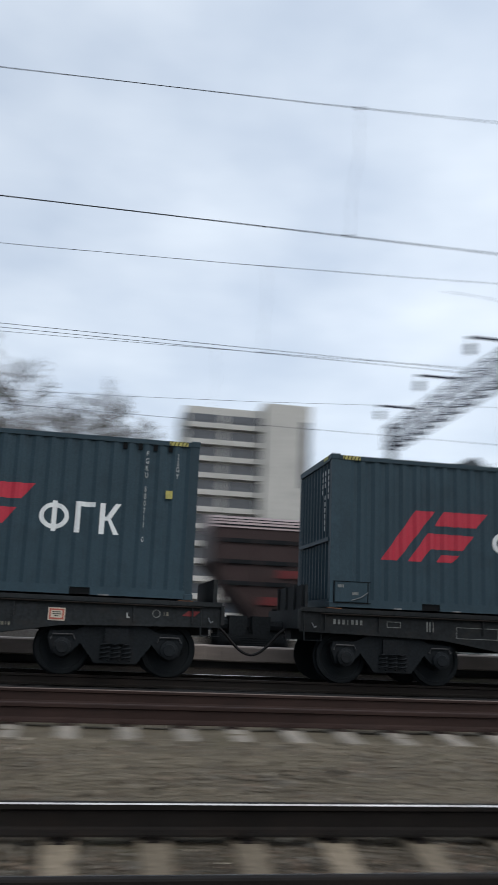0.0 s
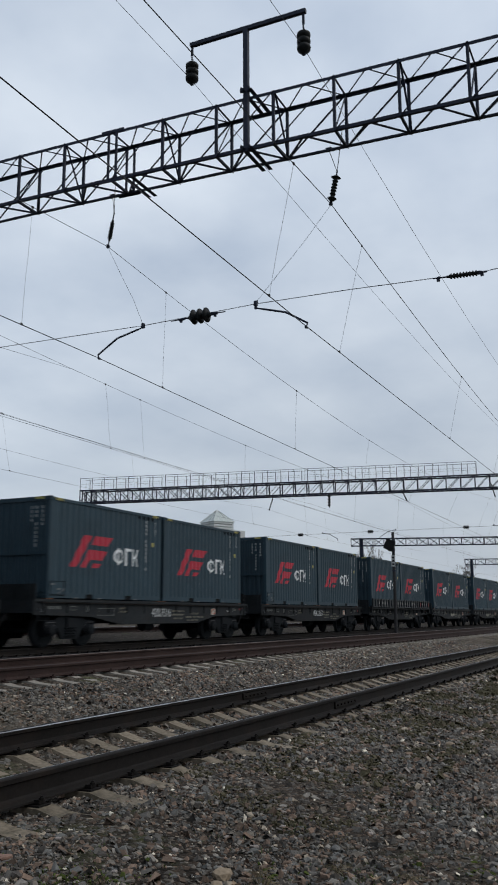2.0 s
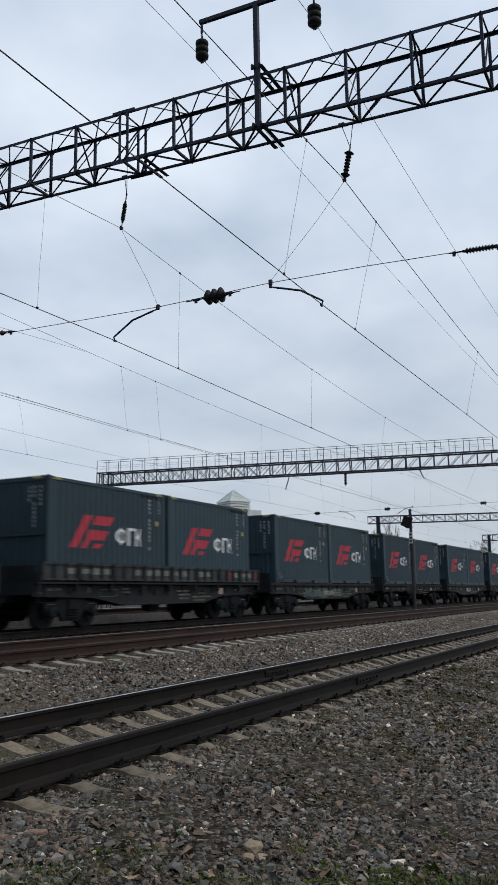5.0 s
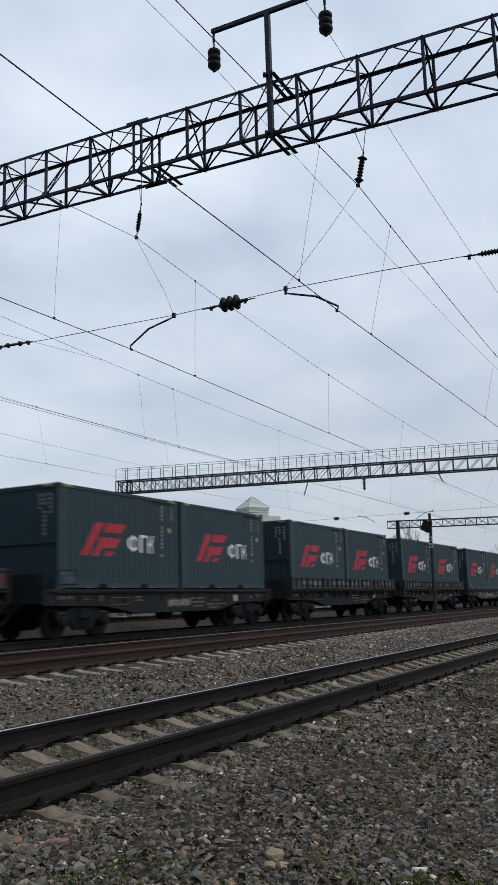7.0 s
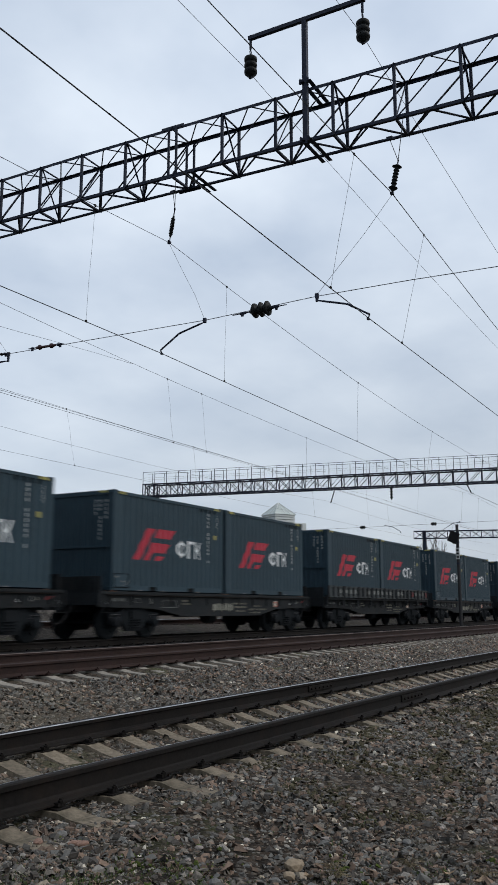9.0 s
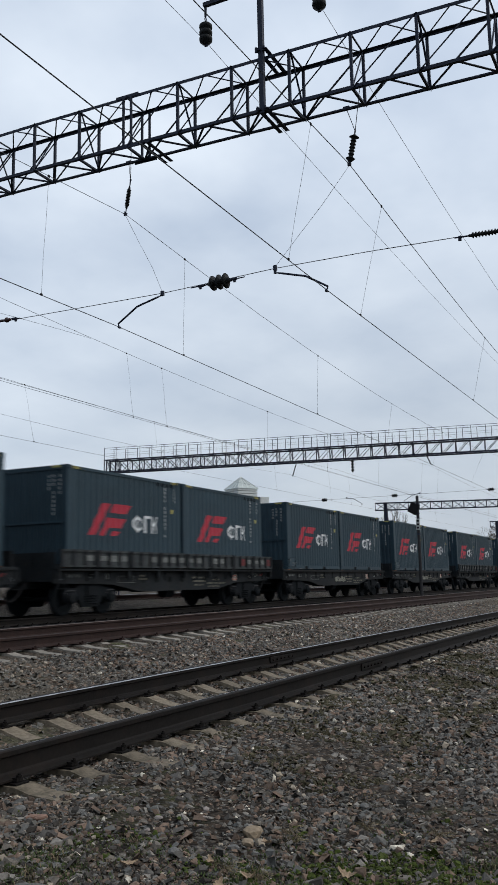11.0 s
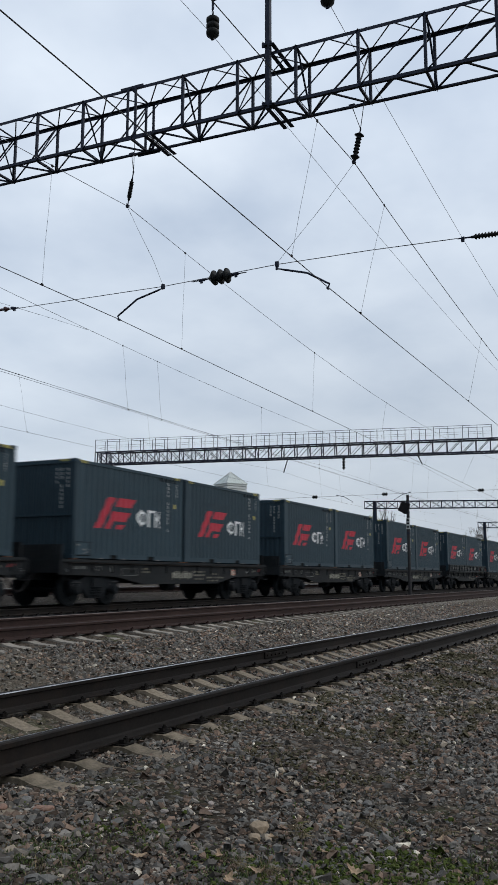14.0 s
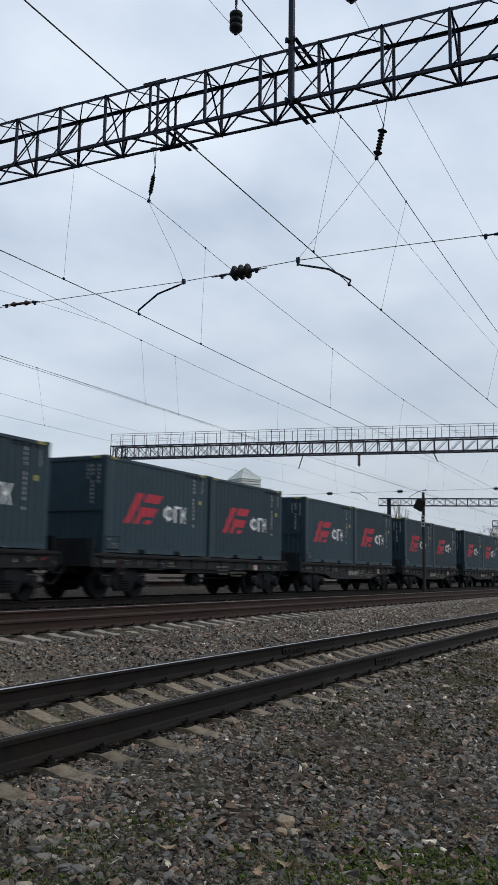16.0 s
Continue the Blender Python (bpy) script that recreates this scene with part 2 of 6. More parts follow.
def box(bm, c, s, m=None):
    """A box of size s round c; m turns it about c."""
    vs = []
    for dx in (-0.5, 0.5):
        for dy in (-0.5, 0.5):
            for dz in (-0.5, 0.5):
                v = Vector((dx * s[0], dy * s[1], dz * s[2]))
                if m is not None:
                    v = m @ v
                vs.append(bm.verts.new(v + Vector(c)))
    for f in ((0, 1, 3, 2), (4, 6, 7, 5), (0, 4, 5, 1), (2, 3, 7, 6), (0, 2, 6, 4), (1, 5, 7, 3)):
        bm.faces.new([vs[i] for i in f])
    return vs


def beam(bm, p, q, w, h=None):
    """A square bar from p to q."""
    h = h or w
    p, q = Vector(p), Vector(q)
    d = (q - p)
    L = d.length
    d.normalize()
    up = Vector((0, 0, 1)) if abs(d.z) < 0.95 else Vector((1, 0, 0))
    s = d.cross(up).normalized()
    u = s.cross(d).normalized()
    m = Matrix((d, s, u)).transposed()
    box(bm, (p + q) / 2, (L, w, h), m)


def angle_bar(bm, p, q, w, t=0.008, flip=1):
    """A steel angle, two thin legs."""
    p, q = Vector(p), Vector(q)
    d = (q - p).normalized()
    up = Vector((0, 0, 1)) if abs(d.z) < 0.95 else Vector((1, 0, 0))
    s = d.cross(up).normalized()
    u = s.cross(d).normalized()
    m = Matrix((d, s, u)).transposed()
    L = (q - p).length
    box(bm, (p + q) / 2 + u * (w / 2), (L, t, w), m)
    box(bm, (p + q) / 2 + s * (flip * w / 2), (L, w, t), m)


def tube(bm, pts, r, seg=6, cap=True, radii=None):
    """A round bar through the points."""
    pts = [Vector(p) for p in pts]
    rings = []
    for i, p in enumerate(pts):
        d = (pts[min(i + 1, len(pts) - 1)] - pts[max(i - 1, 0)]).normalized()
        up = Vector((0, 0, 1)) if abs(d.z) < 0.9 else Vector((1, 0, 0))
        s = d.cross(up).normalized()
        u = s.cross(d)
        rr = radii[i] if radii else r
        rings.append([bm.verts.new(p + (s * math.cos(2 * math.pi * k / seg) + u * math.sin(2 * math.pi * k / seg)) * rr) for k in range(seg)])
    for a, b in zip(rings, rings[1:]):
        for k in range(seg):
            bm.faces.new((a[k], a[(k + 1) % seg], b[(k + 1) % seg], b[k]))
    if cap:
        bm.faces.new(rings[0][::-1])
        bm.faces.new(rings[-1])


def lathe(bm, prof, axis_p, axis_d, seg=16):
    """Turns (distance along the axis, radius) pairs round an axis."""
    p, d = Vector(axis_p), Vector(axis_d).normalized()
    up = Vector((0, 0, 1)) if abs(d.z) < 0.9 else Vector((1, 0, 0))
    s = d.cross(up).normalized()
    u = s.cross(d)
    rings = [[bm.verts.new(p + d * a + (s * math.cos(2 * math.pi * k / seg) + u * math.sin(2 * math.pi * k / seg)) * r) for k in range(seg)] for a, r in prof]
    for a, b in zip(rings, rings[1:]):
        for k in range(seg):
            bm.faces.new((a[k], a[(k + 1) % seg], b[(k + 1) % seg], b[k]))
    bm.faces.new(rings[0][::-1])
    bm.faces.new(rings[-1])


def prism(bm, poly, y0, y1, axis="y"):
    """A polygon in the x-z plane drawn out along y (or y-z along x)."""
    def P(a, b, c):
        return (a, c, b) if axis == "y" else (c, a, b)
    A = [bm.verts.new(P(a, b, y0)) for a, b in poly]
    B = [bm.verts.new(P(a, b, y1)) for a, b in poly]
    n = len(poly)
    for i in range(n):
        bm.faces.new((A[i], A[(i + 1) % n], B[(i + 1) % n], B[i]))
    bm.faces.new(A[::-1])
    bm.faces.new(B)


def thing(name, label, category, group="", kind="", m=None):
    e = new(name)
    e.empty_display_size = 0.2
    if m is not None:
        e.matrix_basis = m
    return tagged(e, label, category, group, kind)


# ---- the plan ----
NEAR_Y, FAR_Y, FAR_Z = 4.665, 9.70, 0.27      # middles of the tracks and their rail heads
TRAIN_Y, TRAIN_Z = 16.82, 0.17
BACK_Y, BACK_Z = 30.0, 0.30
PITCH = 14.80                                 # from wagon to wagon
GX0, GX1, GZ0, GZ1 = 13.10, 13.75, 9.36, 10.42   # the near gantry's box


def ground_z(y):
    return float(np.interp(y, [-400, -6, 0, 1.8, 2.5, 3.1, 3.5, 3.95, 4.25, 5.08, 5.38, 6.2, 6.9, 7.7, 8.2, 8.5, 8.75, 10.6, 11.1, 12.0, 13.5, 15.2, 18.3, 18.9, 19.5, 20.1, 22.8, 23.7, 24.6, 400],
                           [-0.6, -0.52, -0.47, -0.42, -0.355, -0.272, -0.248, -0.234, -0.292, -0.292, -0.236, -0.240, -0.21, -0.115, -0.040, 0.018, 0.045, 0.045, 0.03, 0.01, 0.0, -0.035, -0.035, 0.06, 0.22, 0.37, 0.37, 0.15, 0.0, 0.0]))
# ---- ground ----


def tawny_mask(t, x_far=10.5):
    """Where the colour turns tan and paler: between the tracks in front of the standing place, fading out along x, in
    ragged patches.
    """
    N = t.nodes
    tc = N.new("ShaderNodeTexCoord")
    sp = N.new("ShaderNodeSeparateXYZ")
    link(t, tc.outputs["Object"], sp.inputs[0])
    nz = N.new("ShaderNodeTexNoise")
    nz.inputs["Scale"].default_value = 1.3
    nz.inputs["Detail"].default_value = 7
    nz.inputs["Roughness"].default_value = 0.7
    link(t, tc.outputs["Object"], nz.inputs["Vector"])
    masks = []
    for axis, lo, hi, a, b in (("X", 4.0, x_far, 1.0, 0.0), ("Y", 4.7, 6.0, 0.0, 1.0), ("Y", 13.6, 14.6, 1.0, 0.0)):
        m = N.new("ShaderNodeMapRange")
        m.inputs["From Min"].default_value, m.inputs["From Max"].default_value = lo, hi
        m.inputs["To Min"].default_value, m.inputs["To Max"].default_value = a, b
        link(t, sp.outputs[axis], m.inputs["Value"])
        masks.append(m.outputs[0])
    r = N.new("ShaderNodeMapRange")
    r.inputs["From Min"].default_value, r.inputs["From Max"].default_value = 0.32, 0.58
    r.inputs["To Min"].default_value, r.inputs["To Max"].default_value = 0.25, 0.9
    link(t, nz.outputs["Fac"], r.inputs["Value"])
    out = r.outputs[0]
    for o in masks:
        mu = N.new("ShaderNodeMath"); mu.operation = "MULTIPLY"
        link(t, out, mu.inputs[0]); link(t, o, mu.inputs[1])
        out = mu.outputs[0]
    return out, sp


def pale_ballast(t, sp, gain):
    """A factor that rises with x and makes the ballast paler along the line."""
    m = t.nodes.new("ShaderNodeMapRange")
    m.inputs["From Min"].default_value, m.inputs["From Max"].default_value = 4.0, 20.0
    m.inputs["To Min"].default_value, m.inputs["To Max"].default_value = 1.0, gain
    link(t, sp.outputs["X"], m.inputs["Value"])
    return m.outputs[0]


def ground_material():
    m = bpy.data.materials.new("ballast_and_earth")
    m.use_nodes = True
    t = m.node_tree
    N = t.nodes
    b = N["Principled BSDF"]
    b.inputs["Roughness"].default_value = 0.9
    b.inputs["Specular IOR Level"].default_value = 0.05
    tc = N.new("ShaderNodeTexCoord")
    vo = N.new("ShaderNodeTexVoronoi")
    vo.inputs["Scale"].default_value = 30
    link(t, tc.outputs["Object"], vo.inputs["Vector"])
    hs = N.new("ShaderNodeSeparateColor")
    link(t, vo.outputs["Color"], hs.inputs[0])
    cr = N.new("ShaderNodeValToRGB")
    e = cr.color_ramp.elements
    e[0].position, e[0].color = 0.0, (0.014, 0.012, 0.010, 1)
    e[1].position, e[1].color = 1.0, (0.11, 0.100, 0.086, 1)
    x = e.new(0.5); x.color = (0.034, 0.028, 0.023, 1)
    x = e.new(0.8); x.color = (0.058, 0.044, 0.033, 1)
    link(t, hs.outputs[0], cr.inputs[0])
    nb = N.new("ShaderNodeTexNoise")
    nb.inputs["Scale"].default_value = 0.6
    nb.inputs["Detail"].default_value = 7
    link(t, tc.outputs["Object"], nb.inputs["Vector"])
    mr = N.new("ShaderNodeMapRange")
    mr.inputs["From Min"].default_value, mr.inputs["From Max"].default_value = 0.3, 0.7
    mr.inputs["To Min"].default_value, mr.inputs["To Max"].default_value = 0.65, 1.25
    link(t, nb.outputs["Fac"], mr.inputs["Value"])
    vm = N.new("ShaderNodeVectorMath"); vm.operation = "SCALE"
    link(t, cr.outputs[0], vm.inputs[0]); link(t, mr.outputs[0], vm.inputs["Scale"])
    # moss and damp earth in patches
    ng = N.new("ShaderNodeTexNoise")
    ng.inputs["Scale"].default_value = 1.7
    ng.inputs["Detail"].default_value = 8
    ng.inputs["Roughness"].default_value = 0.7
    link(t, tc.outputs["Object"], ng.inputs["Vector"])
    gr = N.new("ShaderNodeMapRange")
    gr.inputs["From Min"].default_value, gr.inputs["From Max"].default_value = 0.54, 0.66
    gr.inputs["To Max"].default_value = 0.6
    link(t, ng.outputs["Fac"], gr.inputs["Value"])
    mx = N.new("ShaderNodeMix"); mx.data_type = "RGBA"
    link(t, gr.outputs[0], mx.inputs["Factor"]); link(t, vm.outputs[0], mx.inputs["A"])
    mx.inputs["B"].default_value = (0.055, 0.060, 0.028, 1)
    # earth and moss where the ballast ends
    sy = N.new("ShaderNodeSeparateXYZ")
    link(t, tc.outputs["Object"], sy.inputs[0])
    wb = N.new("ShaderNodeMath"); wb.operation = "MULTIPLY_ADD"
    link(t, nb.outputs["Fac"], wb.inputs[0]); wb.inputs[1].default_value = 2.4
    link(t, sy.outputs["Y"], wb.inputs[2])
    ed = N.new("ShaderNodeMapRange")
    ed.inputs["From Min"].default_value, ed.inputs["From Max"].default_value = 1.3, 2.6
    ed.inputs["To Min"].default_value, ed.inputs["To Max"].default_value = 0.75, 0.0
    link(t, wb.outputs[0], ed.inputs["Value"])
    nm = N.new("ShaderNodeTexNoise")
    nm.inputs["Scale"].default_value = 9
    nm.inputs["Detail"].default_value = 8
    nm.inputs["Roughness"].default_value = 0.72
    link(t, tc.outputs["Object"], nm.inputs["Vector"])
    mc = N.new("ShaderNodeValToRGB")
    me_ = mc.color_ramp.elements
    me_[0].position, me_[0].color = 0.36, (0.040, 0.031, 0.021, 1)
    me_[1].position, me_[1].color = 0.70, (0.080, 0.110, 0.018, 1)
    q = me_.new(0.54); q.color = (0.042, 0.042, 0.019, 1)
    link(t, nm.outputs["Fac"], mc.inputs[0])
    mo = N.new("ShaderNodeMix"); mo.data_type = "RGBA"
    link(t, ed.outputs[0], mo.inputs["Factor"]); link(t, mx.outputs["Result"], mo.inputs["A"]); link(t, mc.outputs[0], mo.inputs["B"])
    mx = mo
    # black oily dirt and train's shade as one colour along its track, ragged edge
    sp = N.new("ShaderNodeSeparateXYZ")
    link(t, tc.outputs["Object"], sp.inputs[0])
    wob = N.new("ShaderNodeMath"); wob.operation = "MULTIPLY_ADD"
    link(t, ng.outputs["Fac"], wob.inputs[0]); wob.inputs[1].default_value = 0.9
    link(t, sp.outputs["Y"], wob.inputs[2])
    up = N.new("ShaderNodeMapRange")
    up.inputs["From Min"].default_value, up.inputs["From Max"].default_value = 14.2, 14.9
    link(t, wob.outputs[0], up.inputs["Value"])
    dn = N.new("ShaderNodeMapRange")
    dn.inputs["From Min"].default_value, dn.inputs["From Max"].default_value = 18.5, 19.3
    dn.inputs["To Min"].default_value, dn.inputs["To Max"].default_value = 1.0, 0.35
    link(t, wob.outputs[0], dn.inputs["Value"])
    both = N.new("ShaderNodeMath"); both.operation = "MULTIPLY"
    link(t, up.outputs[0], both.inputs[0]); link(t, dn.outputs[0], both.inputs[1])
    tawny, sx = tawny_mask(t)
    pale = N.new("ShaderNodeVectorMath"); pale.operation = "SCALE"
    link(t, mx.outputs["Result"], pale.inputs[0]); link(t, pale_ballast(t, sx, 2.2), pale.inputs["Scale"])
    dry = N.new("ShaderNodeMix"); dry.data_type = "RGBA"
    link(t, tawny, dry.inputs["Factor"]); link(t, pale.outputs[0], dry.inputs["A"])
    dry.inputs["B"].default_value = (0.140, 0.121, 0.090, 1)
    oil_shade = N.new("ShaderNodeMix"); oil_shade.data_type = "RGBA"
    link(t, both.outputs[0], oil_shade.inputs["Factor"]); link(t, dry.outputs["Result"], oil_shade.inputs["A"])
    oil_shade.inputs["B"].default_value = (0.028, 0.028, 0.029, 1)
    link(t, oil_shade.outputs["Result"], b.inputs["Base Color"])
    bp = N.new("ShaderNodeBump")
    bp.inputs["Strength"].default_value = 0.9
    bp.inputs["Distance"].default_value = 0.03
    link(t, vo.outputs["Distance"], bp.inputs["Height"])
    bp.invert = True
    link(t, bp.outputs[0], b.inputs["Normal"])
    return m


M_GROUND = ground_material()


def build_ground():
    xs = np.concatenate([[-1500, -700, -300, -120, -60, -30], np.arange(-14, 40, 0.35), np.arange(40, 100, 1.5), [105, 120, 150, 200, 300, 500, 900, 2500]])
    ys = np.concatenate([[-1500, -500, -150, -50, -20, -10], np.arange(-5, 15.3, 0.22), np.arange(15.3, 24, 0.6), [26, 32, 45, 80, 150, 400, 1000, 2500]])
    verts = []
    for x in xs:
        for y in ys:
            z = ground_z(y)
            if -14 < x < 100 and -5 < y < 16:
                z += 0.025 * noise.noise((x * 0.7, y * 0.9, 0)) + 0.015 * noise.noise((x * 3.1, y * 3.1, 5))
            verts.append((x, y, z))
    ny = len(ys)
    faces = [(i * ny + j, (i + 1) * ny + j, (i + 1) * ny + j + 1, i * ny + j + 1) for i in range(len(xs) - 1) for j in range(ny - 1)]
    me = bpy.data.meshes.new("ground")
    me.from_pydata(verts, [], faces)
    me.materials.append(M_GROUND)
    for p in me.polygons:
        p.use_smooth = True
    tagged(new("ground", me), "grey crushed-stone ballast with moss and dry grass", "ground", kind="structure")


build_ground()

# ---- rails and sleepers ----
RAIL_PROF = [(-0.075, -0.18), (0.075, -0.18), (0.075, -0.168), (0.02, -0.15), (0.010, -0.135), (0.010, -0.05), (0.036, -0.038), (0.037, -0.010),
             (0.029, -0.002), (0.012, 0.0), (-0.012, 0.0), (-0.029, -0.002), (-0.037, -0.010), (-0.036, -0.038), (-0.010, -0.05), (-0.010, -0.135), (-0.02, -0.15), (-0.075, -0.168)]


def rail(name, x0, x1, y, z, parent, top_mat, label, side_mat, band):
    bm = bmesh.new()
    n = len(RAIL_PROF)
    stations = [x0, -20, 0, 20, 60, x1]
    rings = [[bm.verts.new((x, y + a, z + b)) for a, b in RAIL_PROF] for x in stations]
    for A, B in zip(rings, rings[1:]):
        for i in range(n):
            f = bm.faces.new((A[i], B[i], B[(i + 1) % n], A[(i + 1) % n]))
            f.material_index = 1 if i in band else 0
    ob = part(name, bm, side_mat, parent, label)
    ob.data.materials.append(top_mat)
    return ob


def sleeper_bm():
    """Pre-stressed concrete sleeper, thicker under the rails, with clips on both rail seats."""
    bm = bmesh.new()
    half = [(0.25, -0.096), (0.45, -0.06), (0.66, 0.0), (0.94, 0.0), (1.06, -0.030), (1.32, -0.050), (1.35, -0.062)]
    prof = [(-a, z) for a, z in half[::-1]] + half
    for (a, za), (b, zb) in zip(prof, prof[1:]):
        A = [bm.verts.new((w, a, z)) for w, z in ((-0.14, -0.24), (-0.09, za), (0.09, za), (0.14, -0.24))]
        B = [bm.verts.new((w, b, z)) for w, z in ((-0.14, -0.24), (-0.09, zb), (0.09, zb), (0.14, -0.24))]
        for i in range(3):
            bm.faces.new((A[i], A[i + 1], B[i + 1], B[i]))
        if a == -1.35:
            bm.faces.new(A[::-1])
        if b == 1.35:
            bm.faces.new(B)
    bmesh.ops.remove_doubles(bm, verts=bm.verts, dist=0.001)
    return bm


def clip_bm():
    """Rail fastening: bolted plate, clamp and bolt on either side of the rail foot."""
    bm = bmesh.new()
    for r in (-0.797, 0.797):
        box(bm, (0, r, 0.006), (0.12, 0.27, 0.010))
        for s in (-1, 1):
            box(bm, (0, r + s * 0.088, 0.028), (0.06, 0.05, 0.024))
            tube(bm, [(0, r + s * 0.105, 0.02), (0, r + s * 0.105, 0.064)], 0.011, 6)
            tube(bm, [(0, r + s * 0.105, 0.040), (0, r + s * 0.105, 0.054)], 0.020, 6)
    return bm


def track(y, z, x0, x1, n0, n1, label, top_mat, side_mat, cant=0.0, sleeper_mat=None):
    sleeper_mat = sleeper_mat or M_CONC
    t = thing("railway_track", label, "railway track", "parallel railway tracks", "structure")
    rail("rail", -400, 900, y - 0.797, z, t, top_mat, "", side_mat, (7, 8))
    rail("rail", -400, 900, y + 0.797, z + cant, t, top_mat, "", side_mat, (11,))
    sp = 0.5435
    first = None
    rng = random.Random(int(y * 10))
    i0, i1 = int(n0 / sp), int(n1 / sp)
    for i in range(i0, i1):
        m = pose(i * sp + rng.uniform(-0.012, 0.012), y + rng.uniform(-0.02, 0.02), z - 0.2 + rng.uniform(-0.006, 0.004), 0, 0, rng.uniform(-0.7, 0.7))
        if first is None:
            first = part("sleeper", sleeper_bm(), sleeper_mat, t)
            first.matrix_basis = m
            clip0 = part("rail_fastening", clip_bm(), side_mat, first)
        else:
            o = share("sleeper", first, t, m)
            share("rail_fastening", clip0, o, Matrix())
    # the far rest of the sleepers in one mesh
    bm = bmesh.new()
    for i in list(range(int(x0 / sp), i0)) + list(range(i1, int(x1 / sp))):
        box(bm, (i * sp, y, z - 0.24), (0.2, 2.7, 0.09))
    tagged(part("far_sleepers", bm, sleeper_mat, t), kind="stuff")
    return t


def rail_joint(parent, x, y, z):
    """Bolted fishplates on both sides of a rail joint."""
    for sgn in (-1, 1):
        bm = bmesh.new()
        box(bm, (x, y + sgn * 0.020, z - 0.092), (0.8, 0.022, 0.080))
        bmesh.ops.bevel(bm, geom=bm.edges[:], offset=0.006, segments=1, affect="EDGES")
        plate = part("fishplate", bm, M_RAILDK, parent, "dark bolted fishplate")
        for i in range(6):
            bm = bmesh.new()
            c = (x - 0.33 + i * 0.132, y + sgn * 0.030, z - 0.092)
            tube(bm, [c, (c[0], c[1] + sgn * 0.020, c[2])], 0.014, 6)
            part("bolt", bm, M_RAILDK, plate)


NEAR_TRACK = track(NEAR_Y, 0.0, -60, 220, -6, 62, "near railway track with dark rails on concrete sleepers", M_RAILTOP, M_RAILDK)
track(FAR_Y, FAR_Z, -60, 220, -6, 62, "rust-brown railway track on concrete sleepers", M_RUSTTOP, M_RUST, 0.03, M_CONC2)
track(TRAIN_Y, TRAIN_Z, -80, 220, -12, 30, "oily dark railway track under the container train", M_RAILTOP, M_RAILDK, sleeper_mat=M_OILY)
track(21.45, 0.58, -80, 220, 9, 44, "brown railway track on a low bank behind the train", M_RAILTOP, M_RUST, sleeper_mat=M_OILY)
track(BACK_Y, BACK_Z, -80, 220, -4, 20, "siding behind the running tracks", M_RAILTOP, M_RUST, sleeper_mat=M_OILY)
rail_joint(NEAR_TRACK, 11.75, NEAR_Y + 0.797, 0.0)
rail_joint(NEAR_TRACK, 11.10, NEAR_Y - 0.797, 0.0)
# ---- the container train ----


def ribs(x0, x1, n, depth):
    """Bends of n pressed ribs between two flat margins: (x, depth)."""
    w = 0.278 if x1 - x0 > 4 else (x1 - x0) / (n + 0.5)
    first = x0 + (0.175 if x1 - x0 > 4 else 0.12 * w)
    out = [(x0, 0.0)]
    for i in range(n):
        a = first + i * w
        out += [(a + 0.25 * w, 0.0), (a + 0.49 * w, depth), (a + 0.75 * w, depth), (a + w, 0.0)]
    return out + [(x1, 0.0)]


def corrugated(bm, x0, x1, z0, z1, y, n, depth, out):
    """A ribbed steel wall in the x-z plane at y; its ribs go in by depth, out is the sign of its outside."""
    pts = ribs(x0, x1, n, depth)
    lo = [bm.verts.new((x, y - out * d, z0)) for x, d in pts]
    hi = [bm.verts.new((x, y - out * d, z1)) for x, d in pts]
    for i in range(len(pts) - 1):
        f = (lo[i], lo[i + 1], hi[i + 1], hi[i])
        bm.faces.new(f if out < 0 else f[::-1])


CL, CW, CH = 6.058, 2.438, 2.896
RIB = 0.032                      # depth of the ribs in the long sides
LOGO = [  # slanted red bars (x from the rear end, z) on the near side
    [(1.00, 0.93), (1.33, 0.93), (2.08, 1.90), (1.69, 1.90)],
    [(2.08, 1.63), (2.93, 1.63), (3.16, 1.91), (2.26, 1.91)],
    [(1.54, 0.93), (1.80, 0.93), (1.99, 1.18), (2.65, 1.18), (2.87, 1.47), (1.94, 1.48)],
    [(2.11, 0.94), (2.43, 0.94), (2.57, 1.08), (2.21, 1.08)],
]


def flat(bm, poly, y):
    """A thin painted patch on the near side, following no rib: its own 3 mm of thickness."""
    prism(bm, poly, y - 0.003, y + 0.012)


def rib_breaks():
    """Where the near side's ribs bend: (x, depth)."""
    return ribs(-CL / 2 + 0.14, CL / 2 - 0.14, 20, RIB)


